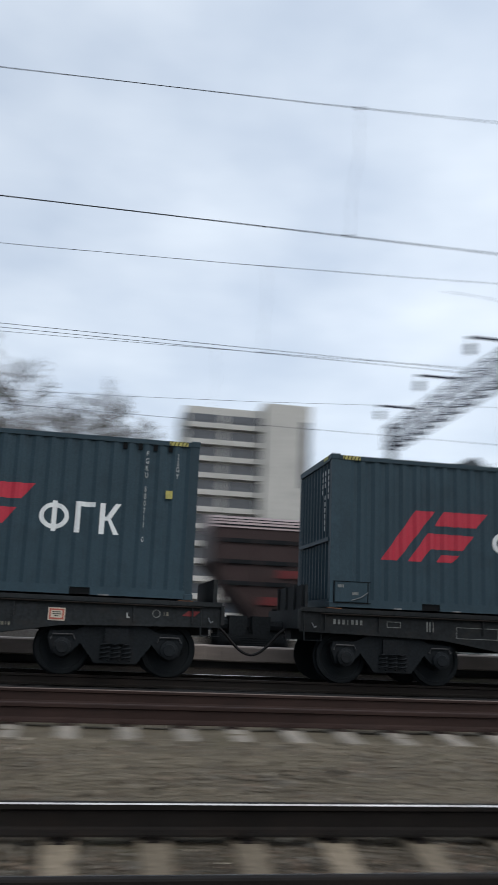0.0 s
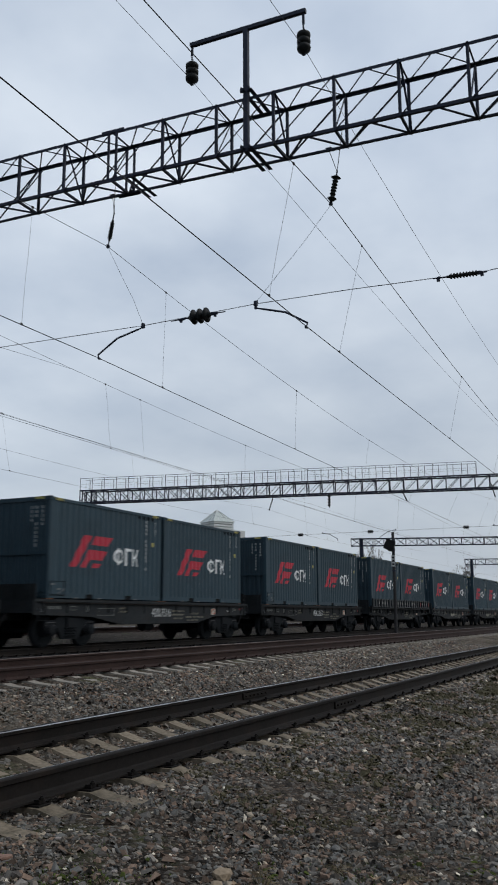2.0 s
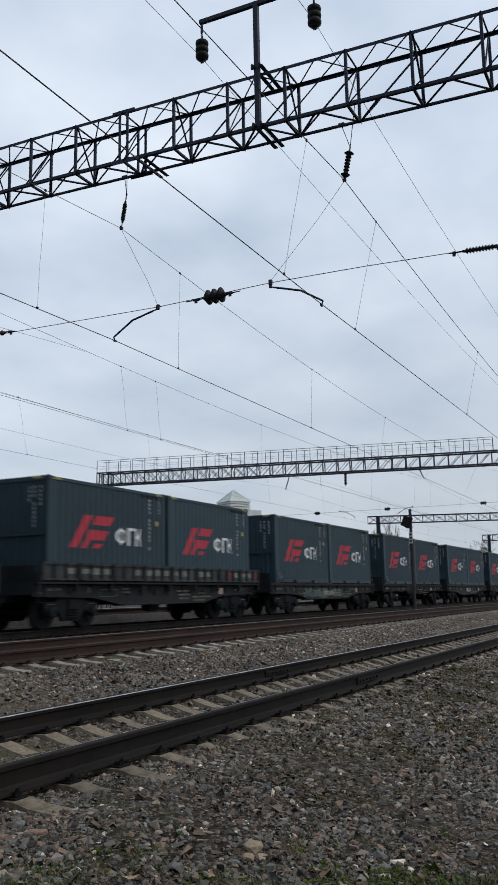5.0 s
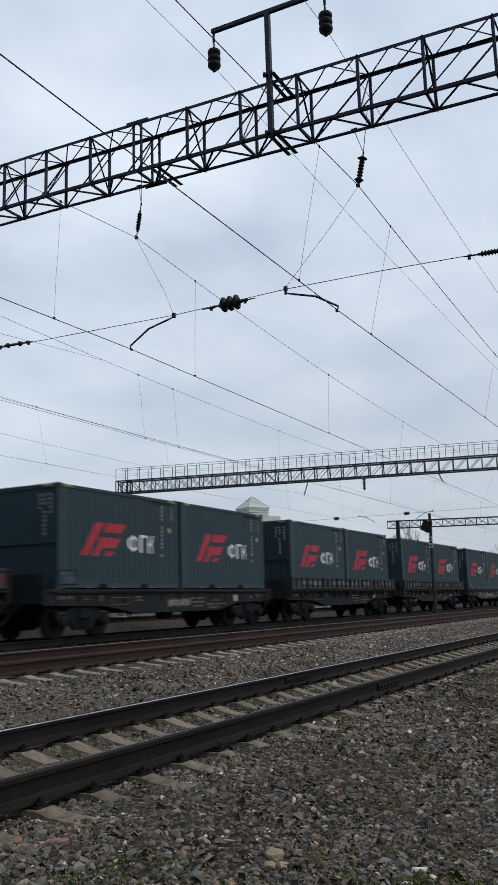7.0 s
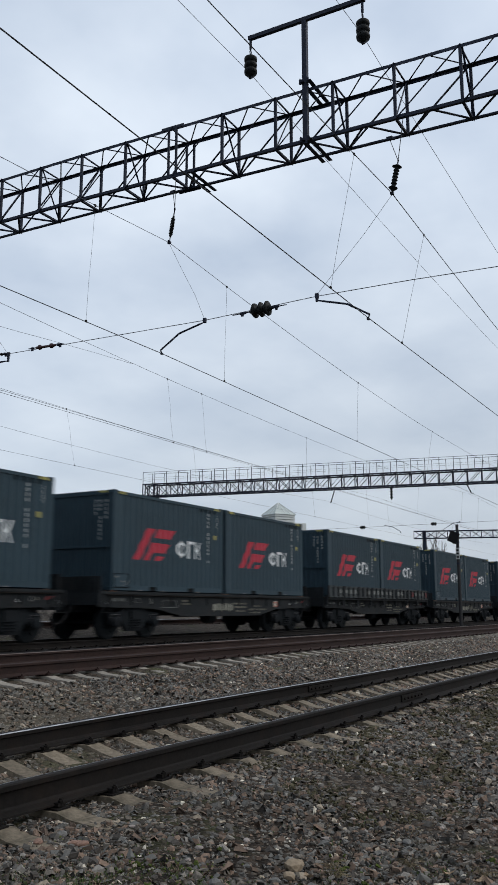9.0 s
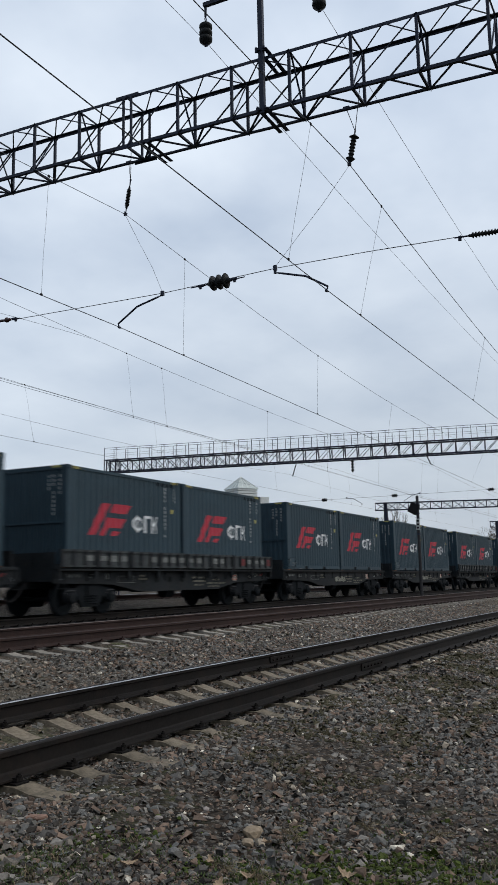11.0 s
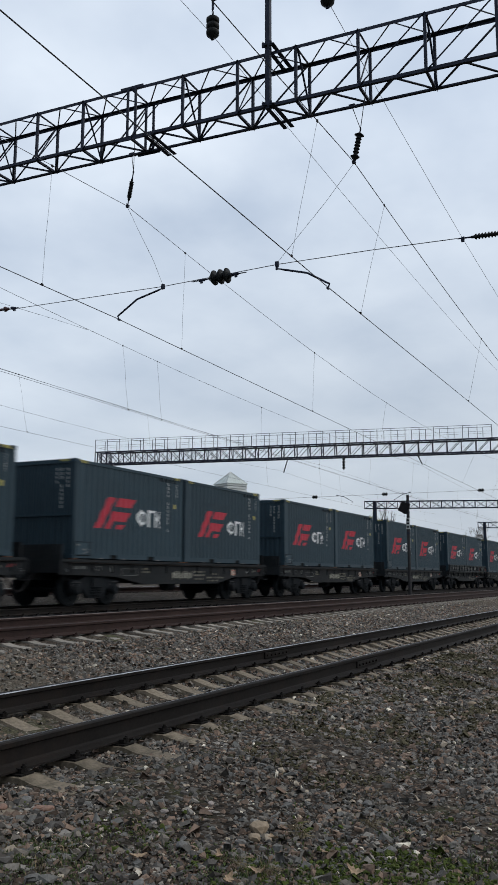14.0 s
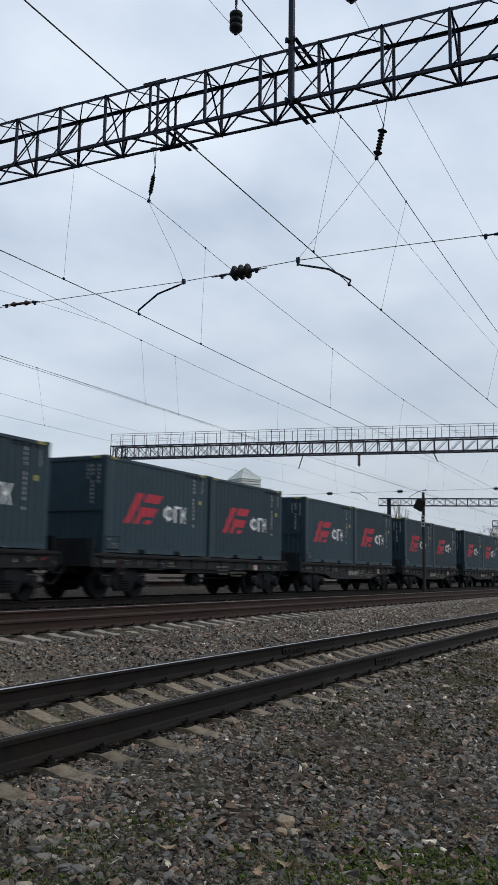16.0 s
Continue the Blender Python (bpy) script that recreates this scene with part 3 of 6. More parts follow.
def painted(bm, poly):
    """Paint on the near side that follows the ribs: the outline cut into strips at every bend."""
    br = rib_breaks()
    bx, bd = [b[0] for b in br], [b[1] for b in br]
    tmp = bmesh.new()
    tmp.faces.new([tmp.verts.new((a, 0, b)) for a, b in poly])
    for f in tmp.faces:
        f.normal_update()
    bmesh.ops.triangulate(tmp, faces=tmp.faces[:])
    tris = [[(v.co.x, v.co.z) for v in f.verts] for f in tmp.faces]
    tmp.free()

    def clip(pts, x, keep_right):
        out = []
        for (ax, az), (cx, cz) in zip(pts, pts[1:] + pts[:1]):
            ain, cin = (ax >= x) == keep_right, (cx >= x) == keep_right
            if ain:
                out.append((ax, az))
            if ain != cin:
                k = (x - ax) / (cx - ax)
                out.append((x, az + (cz - az) * k))
        return out

    for t in tris:
        for a, b in zip(bx, bx[1:]):
            if b <= min(p[0] for p in t) or a >= max(p[0] for p in t):
                continue
            q = clip(clip(t, a, True), b, False)
            if len(q) >= 3:
                f = bm.faces.new([bm.verts.new((x, -CW / 2 + 0.0085 + float(np.interp(x, bx, bd)), z)) for x, z in q])
                if f.normal.y > 0:
                    f.normal_flip()
    bmesh.ops.remove_doubles(bm, verts=bm.verts, dist=0.0005)
    bmesh.ops.recalc_face_normals(bm, faces=bm.faces)


def painted_ring(bm, cx, cz, rx, rz, t, n=28):
    for k in range(n):
        a, b = 2 * math.pi * k / n, 2 * math.pi * (k + 1) / n
        painted(bm, [(cx + rx * math.cos(a), cz + rz * math.sin(a)), (cx + rx * math.cos(b), cz + rz * math.sin(b)),
                     (cx + (rx - t) * math.cos(b), cz + (rz - t) * math.sin(b)), (cx + (rx - t) * math.cos(a), cz + (rz - t) * math.sin(a))])


def ring_poly(bm, cx, cz, rx, rz, t, y, n=28):
    for k in range(n):
        a, b = 2 * math.pi * k / n, 2 * math.pi * (k + 1) / n
        flat(bm, [(cx + rx * math.cos(a), cz + rz * math.sin(a)), (cx + rx * math.cos(b), cz + rz * math.sin(b)),
                  (cx + (rx - t) * math.cos(b), cz + (rz - t) * math.sin(b)), (cx + (rx - t) * math.cos(a), cz + (rz - t) * math.sin(a))], y)


def text_mesh(body, size, extrude=0.004):
    cu = bpy.data.curves.new("lettering", "FONT")
    cu.body, cu.size, cu.extrude = body, size, extrude
    cu.align_x = "CENTER"
    ob = bpy.data.objects.new("lettering", cu)
    scene.collection.objects.link(ob)
    me = bpy.data.meshes.new_from_object(ob.evaluated_get(bpy.context.evaluated_depsgraph_get()))
    bpy.data.objects.remove(ob)
    return me


def stack(parent, text, x, y, z, step, name):
    """Characters one under another on the near side."""
    me = None
    bm = bmesh.new()
    for i, ch in enumerate(text):
        if ch != " ":
            me = text_mesh(ch, 0.135)
            n0 = len(bm.verts)
            bm.from_mesh(me)
            bm.verts.ensure_lookup_table()
            new_verts = bm.verts[n0:]
            bmesh.ops.transform(bm, matrix=pose(x, y - 0.006, z - i * step, 90, 0, 0) @ Matrix.Diagonal((0.66, 1, 1, 1)), verts=new_verts)
    return tagged(part(name, bm, M_GREYTXT, parent, "white stencilled characters one under another"), kind="stuff")


def container(label):
    """A 20-foot high-cube box: origin at the middle of its base, near side at -y, rear end at -x."""
    t = thing("shipping_container", label, "container", "containers on the train")
    hx, hy = CL / 2, CW / 2
    # ribbed shell
    bm = bmesh.new()
    corrugated(bm, -hx + 0.14, hx - 0.14, 0.17, CH - 0.09, -hy + 0.012, 20, RIB, -1)
    corrugated(bm, -hx + 0.14, hx - 0.14, 0.17, CH - 0.09, hy - 0.012, 20, RIB, 1)
    part("side_wall", bm, M_CONT, t)
    for s in (-1, 1):
        bm = bmesh.new()
        corrugated(bm, -hy + 0.13, hy - 0.13, 0.17, CH - 0.1, 0, 9, 0.045, 1)
        bmesh.ops.rotate(bm, verts=bm.verts, cent=(0, 0, 0), matrix=Matrix.Rotation(radians(-90 * s), 3, "Z"))
        bmesh.ops.translate(bm, verts=bm.verts, vec=(s * (hx - 0.03), 0, 0))
        part("end_wall", bm, M_CONT, t)
    bm = bmesh.new()
    box(bm, (0, 0, CH - 0.065), (CL - 0.2, CW - 0.1, 0.03))
    part("roof", bm, M_CONT, t)
    bm = bmesh.new()
    box(bm, (0, 0, 0.12), (CL - 0.2, CW - 0.12, 0.06))
    part("floor", bm, M_CDARK, t)
    for s in (-1, 1):
        bm = bmesh.new()
        box(bm, (0, s * (hy - 0.035), CH - 0.072), (CL - 0.3, 0.07, 0.085))
        part("top_rail", bm, M_CONT, t)
        # bottom rail; near-black blocks paint the shade in the mouths of two fork pockets
        bm = bmesh.new()
        for a, b in ((-hx + 0.15, -1.22), (-0.86, 0.86), (1.22, hx - 0.15)):
            box(bm, ((a + b) / 2, s * (hy - 0.03), 0.095), (b - a, 0.06, 0.15))
        box(bm, (0, s * (hy - 0.03), 0.160), (2.6, 0.056, 0.03))
        rail_ = part("bottom_rail", bm, M_CONT, t)
        bm = bmesh.new()
        for a, b in ((-1.78, -1.62), (-0.62, -0.45), (1.36, 1.55)):
            box(bm, ((a + b) / 2, s * (hy - 0.002), 0.030), (b - a, 0.012, 0.026))
        tagged(part("rubbed_edge", bm, M_RUB, rail_, "rubbed bare steel edge"), kind="stuff")
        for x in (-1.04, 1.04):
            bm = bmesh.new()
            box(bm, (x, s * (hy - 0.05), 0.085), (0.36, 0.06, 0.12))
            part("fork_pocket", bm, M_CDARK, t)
        for e in (-1, 1):
            bm = bmesh.new()
            box(bm, (e * (hx - 0.08), s * (hy - 0.065), CH / 2), (0.13, 0.115, CH - 0.22))
            box(bm, (e * (hx - 0.155), s * (hy - 0.03), CH / 2), (0.05, 0.045, CH - 0.24))
            part("corner_post", bm, M_CONT, t)
            for z in (0.059, CH - 0.059):
                bm = bmesh.new()
                box(bm, (e * (hx - 0.089), s * (hy - 0.081), z), (0.178, 0.162, 0.118))
                bmesh.ops.bevel(bm, geom=bm.edges[:], offset=0.012, segments=1, affect="EDGES")
                box(bm, (e * (hx - 0.089), s * (hy - 0.0015), z), (0.07, 0.006, 0.05))
                part("corner_casting", bm, M_CONT, t)
    for e in (-1, 1):
        for name, z, h in (("end_sill", 0.09, 0.14), ("end_header", CH - 0.07, 0.12), ("end_bar", 1.27, 0.07)):
            bm = bmesh.new()
            box(bm, (e * (hx - 0.035), 0, z), (0.085 if name == "end_bar" else 0.06, CW - 0.24, h))
            part(name, bm, M_CONT, t)
    # yellow and black height marks at both upper ends of the near side
    y = -hy
    for e in (-1, 1):
        bm = bmesh.new()
        box(bm, (e * (hx - 0.40), y + 0.001, CH - 0.072), (0.34, 0.006, 0.075))
        part("height_mark", bm, M_YEL, t, "yellow warning mark")
        bm = bmesh.new()
        for i in range(5):
            a = e * (hx - 0.40) - 0.15 + i * 0.07
            flat(bm, [(a - 0.018, CH - 0.108), (a, CH - 0.108), (a + 0.03, CH - 0.036), (a + 0.012, CH - 0.036)], y - 0.003)
        tagged(part("mark_stripes", bm, M_BLACK, t), kind="stuff")
    bm = bmesh.new()
    box(bm, (-hx + 0.036, -hy + 0.4, CH - 0.05), (0.075, 0.3, 0.06))
    part("height_mark", bm, M_YEL, t, "yellow warning mark")
    # red slanted bars and white shapes, painted over the ribs
    yd = y + 0.008
    for poly in LOGO:
        bm = bmesh.new()
        painted(bm, [(a - hx, b) for a, b in poly])
        part("emblem_bar", bm, M_RED, t, "bright red slanted bar")
    ox = -hx
    bm = bmesh.new()
    painted_ring(bm, ox + 3.525, 1.365, 0.258, 0.232, 0.078)
    painted(bm, [(ox + 3.485, 1.095), (ox + 3.567, 1.095), (ox + 3.567, 1.136), (ox + 3.485, 1.136)])
    painted(bm, [(ox + 3.485, 1.213), (ox + 3.567, 1.213), (ox + 3.567, 1.517), (ox + 3.485, 1.517)])
    painted(bm, [(ox + 3.485, 1.594), (ox + 3.567, 1.594), (ox + 3.567, 1.635), (ox + 3.485, 1.635)])
    part("emblem_ring", bm, M_WHITE, t, "white ring with a bar")
    bm = bmesh.new()
    painted(bm, [(ox + 3.89, 1.09), (ox + 3.98, 1.09), (ox + 3.98, 1.56), (ox + 4.23, 1.56), (ox + 4.23, 1.645), (ox + 3.89, 1.645)])
    part("emblem_angle", bm, M_WHITE, t, "white angle shape")
    bm = bmesh.new()
    k0 = ox + 4.32
    painted(bm, [(k0, 1.09), (k0 + 0.09, 1.09), (k0 + 0.09, 1.645), (k0, 1.645)])
    painted(bm, [(k0 + 0.09, 1.335), (k0 + 0.146, 1.335), (k0 + 0.195, 1.365), (k0 + 0.12, 1.405), (k0 + 0.09, 1.405)])
    painted(bm, [(k0 + 0.195, 1.365), (k0 + 0.37, 1.645), (k0 + 0.27, 1.645), (k0 + 0.12, 1.405)])
    painted(bm, [(k0 + 0.146, 1.335), (k0 + 0.255, 1.09), (k0 + 0.355, 1.09), (k0 + 0.195, 1.365)])
    part("emblem_chevron", bm, M_WHITE, t, "white upright with a chevron")
    bm = bmesh.new()
    box(bm, (hx - 0.53, yd, 1.87), (0.12, 0.012, 0.15))
    part("yellow_plate", bm, M_YEL, t, "small yellow plate")
    # near-black boxes: rib recess shade under the top rail, beside the flat lettering panel
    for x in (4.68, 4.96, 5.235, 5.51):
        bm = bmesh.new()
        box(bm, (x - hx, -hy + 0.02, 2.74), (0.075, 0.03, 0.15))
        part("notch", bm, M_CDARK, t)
    # columns of small white characters, side and end
    stack(t, "25GY", hx - 0.40, yd, 2.54, 0.122, "type_lettering")
    bm = bmesh.new()
    for i in range(13):
        if i not in (4, 11):
            box(bm, (hx - 0.96, yd, 2.60 - i * 0.130), (0.042, 0.012, 0.088))
    tagged(part("side_lettering", bm, M_GREYTXT, t, "column of small white characters"), kind="stuff")
    bm = bmesh.new()
    for c, (n, yy) in enumerate(((5, -0.93), (10, -0.71), (4, -0.54))):
        for i in range(n):
            if i != 3 or c != 1:
                box(bm, (-hx + 0.03, yy, 2.58 - i * 0.12), (0.014, 0.036, 0.085))
    tagged(part("end_lettering", bm, M_GREYTXT, t, "columns of small white characters"), kind="stuff")
    return t


def add_cabinet(t):
    """The small latched locker at the foot of a rear box."""
    hx, y = CL / 2, -CW / 2
    bm = bmesh.new()
    box(bm, (-hx + 0.42, y + 0.004, 0.29), (0.62, 0.03, 0.36))
    bmesh.ops.bevel(bm, geom=bm.edges[:], offset=0.008, segments=1, affect="EDGES")
    lid = part("locker", bm, M_CONT, t)
    bm = bmesh.new()
    for z in (0.10, 0.485):
        box(bm, (-hx + 0.44, y - 0.012, z), (0.72, 0.012, 0.014))
    for x in (0.09, 0.745):
        box(bm, (-hx + x, y - 0.012, 0.29), (0.014, 0.012, 0.38))
    part("locker_frame", bm, M_CDARK, lid)
    bm = bmesh.new()
    tube(bm, [(-hx + 0.42, y - 0.03, 0.14), (-hx + 0.60, y - 0.04, 0.2), (-hx + 0.74, y - 0.03, 0.3)], 0.011, 5)
    part("latch", bm, M_GALV, lid)
    bm = bmesh.new()
    for x, z in ((0.22, 0.40), (0.50, 0.27)):
        box(bm, (-hx + x, y - 0.013, z), (0.12, 0.008, 0.05))
    tagged(part("locker_plate", bm, M_FAINT, lid), kind="stuff")


def bogie(parent, x):
    """Three-piece freight bogie: two cast side frames, bolster, springs and two wheelsets."""
    b = thing("bogie", "", "")
    b.parent = parent
    b.matrix_basis = pose(x, 0, 0)
    for s in (-1, 1):
        bm = bmesh.new()
        poly = [(-1.18, 0.62), (-1.15, 0.74), (-0.72, 0.76), (-0.42, 0.90), (0.42, 0.90), (0.72, 0.76), (1.15, 0.74), (1.18, 0.62), (1.1, 0.36),
                (0.78, 0.38), (0.62, 0.55), (0.36, 0.22), (-0.36, 0.22), (-0.62, 0.55), (-0.78, 0.38), (-1.1, 0.36)]
        prism(bm, poly, s * 1.018 - 0.07, s * 1.018 + 0.07)
        f = part("side_frame", bm, M_BOGIE, b)
        for e in (-1, 1):
            bm = bmesh.new()
            lathe(bm, [(0, 0.15), (0.05, 0.16), (0.12, 0.16), (0.14, 0.11), (0.16, 0.10)], (e * 0.925, s * 1.06, 0.475), (0, s, 0), 12)
            part("axle_box", bm, M_BOGIE, f)
            # lighter bar over the axle box: its highlight, put in as a part
            bm = bmesh.new()
            tube(bm, [(e * 0.925 - 0.21, s * 1.10, 0.60), (e * 0.925 - 0.17, s * 1.10, 0.685), (e * 0.925 + 0.17, s * 1.10, 0.685), (e * 0.925 + 0.21, s * 1.10, 0.60)], 0.018, 6)
            part("adapter_rim", bm, M_AXLEHI, f)
        bm = bmesh.new()
        for i in (-1, 0, 1):
            pts = []
            for k in range(24):
                a = k / 24 * 4 * 2 * math.pi
                pts.append((i * 0.19 + 0.075 * math.cos(a), s * 1.11 + 0.05 * math.sin(a), 0.27 + 0.28 * k / 23))
            tube(bm, pts, 0.018, 4)
        part("spring", bm, M_BOGIE, f)
    bm = bmesh.new()
    box(bm, (0, 0, 0.68), (0.42, 2.3, 0.26))
    part("bolster", bm, M_BOGIE, b)
    for e in (-1, 1):
        bm = bmesh.new()
        lathe(bm, [(-0.9, 0.07), (0.9, 0.07)], (0, 0, 0), (0, 1, 0), 8)
        for s in (-1, 1):
            lathe(bm, [(0.725, 0.51), (0.755, 0.51), (0.765, 0.478), (0.86, 0.470), (0.865, 0.40), (0.84, 0.38), (0.82, 0.2), (0.87, 0.14), (0.87, 0.09)], (0, 0, 0), (0, s, 0), 24)
        # hand holes that show the roll
        for k in range(4):
            a = k * math.pi / 2
            for s in (-1, 1):
                box(bm, (0.29 * math.cos(a), s * 0.842, 0.29 * math.sin(a)), (0.06, 0.03, 0.06))
        w = part("wheelset", bm, M_WHEEL, b)
        w.matrix_basis = pose(e * 0.925, 0, 0.475)
    return b


WAGON_NUMBERS = {0: "42009316", -1: "42430967"}


def wagon(label, sided, straight=False):
    """A 40-foot flat wagon: origin on the rail heads at its middle."""
    t = thing("container_wagon", label, "wagon", "wagons of the train")
    for s in (-1, 1):
        bm = bmesh.new()
        yo = s * 1.17
        poly = [(-6.68, 1.27), (6.68, 1.27), (6.68, 0.90), (4.9, 0.87), (3.9, 0.84), (2.5, 0.62), (-2.5, 0.62), (-3.9, 0.84), (-4.9, 0.87), (-6.68, 0.90)]
        if straight:
            poly = [(-6.68, 1.27), (6.68, 1.27), (6.68, 0.93), (-6.68, 0.93)]
        prism(bm, poly, yo - 0.02, yo + 0.02)
        box(bm, (0, yo + s * 0.03, 1.30), (13.36, 0.10, 0.075))
        if straight:
            box(bm, (0, yo + s * 0.04, 0.935), (13.36, 0.09, 0.02))
            box(bm, (0.6, yo - s * 0.03, 0.86), (4.6, 0.06, 0.12))
        else:
            box(bm, (0, yo + s * 0.05, 0.625), (5.0, 0.10, 0.02))
        for x in np.arange(-6.2, 6.4, 1.03):
            box(bm, (float(x), yo + s * 0.035, 1.1), (0.03, 0.05, 0.28))
        part("side_sill", bm, M_WAGON, t)
    bm = bmesh.new()
    box(bm, (0, 0, 1.0), (13.2, 0.5, 0.5))
    for x in np.arange(-6.6, 6.7, 1.1):
        box(bm, (float(x), 0, 1.13), (0.12, 2.34, 0.22))
    part("centre_sill", bm, M_WAGON, t)
    bm = bmesh.new()
    box(bm, (0, 0, 1.275), (13.3, 2.3, 0.012))
    part("deck", bm, M_WAGON, t)
    for e in (-1, 1):
        bm = bmesh.new()
        box(bm, (e * 6.70, 0, 1.12), (0.06, 2.5, 0.34))
        part("end_beam", bm, M_WAGON, t)
        bm = bmesh.new()
        box(bm, (e * 6.55, -0.05, 1.52), (0.05, 2.2, 0.46))
        for y in (-1.0, -0.4, 0.3, 0.95):
            box(bm, (e * 6.55 + e * 0.04, y, 1.5), (0.05, 0.06, 0.5))
        part("end_board", bm, M_WAGON, t)
        bm = bmesh.new()
        tube(bm, [(e * 6.7, 0, 0.98), (e * 7.05, 0, 0.98)], 0.11, 8)
        box(bm, (e * 7.17, 0.0, 0.98), (0.34, 0.38, 0.34))
        box(bm, (e * 7.30, 0.12 * e, 1.0), (0.12, 0.12, 0.26))
        part("coupler", bm, M_BOGIE, t)
        bm = bmesh.new()
        pts = [(e * (6.75 + 0.65 * u), -0.35, 0.93 - 0.50 * math.sin(math.pi * u / 2) ** 1.3) for u in np.linspace(0, 1, 10)]
        tube(bm, pts, 0.028, 6)
        part("brake_hose", bm, M_BLACK, t)
        bm = bmesh.new()
        for y in (-1.26,):
            tube(bm, [(e * 6.3, y, 1.2), (e * 6.3, y - 0.06, 0.75), (e * 6.62, y - 0.06, 0.75), (e * 6.62, y, 1.2)], 0.014, 5)
        part("foot_step", bm, M_WAGON, t)
    # twist-lock blocks under the corners of the boxes
    bm = bmesh.new()
    for x in (-6.02, -0.12, 0.12, 6.02):
        for y in (-1.13, 1.13):
            box(bm, (x, y, 1.315), (0.26, 0.18, 0.07))
    tagged(part("twist_locks", bm, M_LOCK, t, "orange rusted locking blocks"), kind="stuff")
    # brake gear between the bogies
    bm = bmesh.new()
    tube(bm, [(-2.4, -0.75, 0.62), (2.5, -0.75, 0.62)], 0.03, 6)
    lathe(bm, [(0, 0.2), (0.5, 0.2)], (-0.6, -0.8, 0.58), (1, 0, 0), 12)
    part("brake_gear", bm, M_BOGIE, t)
    if straight:
        bm = bmesh.new()
        ring = [(-5.35 + 0.21 * math.cos(a), -1.30, 0.95 + 0.21 * math.sin(a)) for a in np.linspace(0, 2 * math.pi, 17)]
        tube(bm, ring, 0.018, 6)
        for a in (0.3, 1.35, 2.4):
            tube(bm, [(-5.35 + 0.2 * math.cos(a), -1.30, 0.95 + 0.2 * math.sin(a)), (-5.35 - 0.2 * math.cos(a), -1.30, 0.95 - 0.2 * math.sin(a))], 0.014, 5)
        tube(bm, [(-5.35, -1.34, 0.95), (-5.35, -1.1, 0.95)], 0.03, 8)
        part("hand_wheel", bm, M_HOP, t, "dull red brake hand wheel")
    bogie(t, -4.86)
    bogie(t, 4.86)
    # stencilled marks, small plates
    bm = bmesh.new()
    rng = random.Random(7)
    for x0, n, z in ((-2.5, 9, 1.0), (-2.5, 7, 1.1), (0.75, 16, 1.03), (0.80, 15, 0.91), (0.90, 11, 0.78), (2.17, 9, 0.95), (1.72, 25, 0.83), (1.84, 15, 0.72), (5.66, 2, 1.10)):
        for i in range(n):
            if rng.random() < 0.86:
                box(bm, (x0 + i * 0.054, -1.193, z), (rng.choice((0.036, 0.030, 0.016)), 0.012, 0.052 + 0.014 * rng.random()))
    tagged(part("stencilling", bm, M_STENCIL, t, "rows of small worn white stencil marks"), kind="stuff")
    bm = bmesh.new()
    box(bm, (3.80, -1.20, 1.02), (0.29, 0.012, 0.22))
    part("plate_border", bm, M_CREAM, t, "worn white plate")
    bm = bmesh.new()
    box(bm, (3.80, -1.2075, 1.02), (0.25, 0.008, 0.18))
    part("plate", bm, M_ORANGE, t, "red frame of a small plate")
    bm = bmesh.new()
    box(bm, (3.80, -1.213, 1.02), (0.19, 0.008, 0.125))
    part("plate_field", bm, M_CREAM, t, "yellowed field of a small plate")
    bm = bmesh.new()
    for x, z, w in ((3.80, 1.055, 0.14), (3.81, 1.022, 0.15), (3.80, 0.99, 0.08)):
        box(bm, (x, -1.218, z), (w, 0.006, 0.014))
    tagged(part("plate_lines", bm, M_CDARK, t, "dark lines on the plate"), kind="stuff")
    bm = bmesh.new()
    flat(bm, [(5.00, 1.01), (5.06, 1.01), (5.06, 1.026), (5.02, 1.026), (5.02, 1.09), (5.00, 1.09)], -1.197)
    part("angle_mark", bm, M_GREYTXT, t, "small white angle mark")
    bm = bmesh.new()
    ring_poly(bm, 5.52, 1.10, 0.072, 0.072, 0.013, -1.197, 16)
    part("ring_mark", bm, M_FAINT, t, "small pale ring mark")
    # lettering at the rear end, two framed panels and a block mark
    bm = bmesh.new()
    for i in range(7):
        box(bm, (-6.02 + i * 0.085, -1.195, 1.10), (0.042 if i != 3 else 0.014, 0.012, 0.085))
    tagged(part("end_lettering", bm, M_FAINT, t, "short row of white painted characters"), kind="stuff")
    for cx, cz, w, h in ((-4.88, 1.09, 0.26, 0.10), (-3.22, 0.99, 0.84, 0.20)):
        bm = bmesh.new()
        for dz in (-h / 2, h / 2):
            box(bm, (cx, -1.194, cz + dz), (w, 0.010, 0.011))
        for dx in (-w / 2, w / 2):
            box(bm, (cx + dx, -1.194, cz), (0.011, 0.010, h))
        part("panel_outline", bm, M_FAINT, t, "thin pale outline")
    bm = bmesh.new()
    for dx in (-0.055, 0.0, 0.055):
        box(bm, (-4.17 + dx, -1.194, 1.08), (0.028, 0.010, 0.18))
    part("block_mark", bm, M_FAINT, t, "small white block mark")
    # scuffed red flash and small hooks at the sill's ends
    bm = bmesh.new()
    flat(bm, [(5.98, 1.08), (6.20, 1.08), (6.30, 1.17), (6.08, 1.17)], -1.196)
    part("red_flash", bm, M_DULLRED, t)
    for x in (-6.45, 6.45):
        bm = bmesh.new()
        tube(bm, [(x, -1.2, 1.06), (x, -1.26, 1.04), (x + 0.03, -1.27, 0.98), (x + 0.07, -1.25, 1.0)], 0.014, 6)
        part("tow_hook", bm, M_GALV, t)
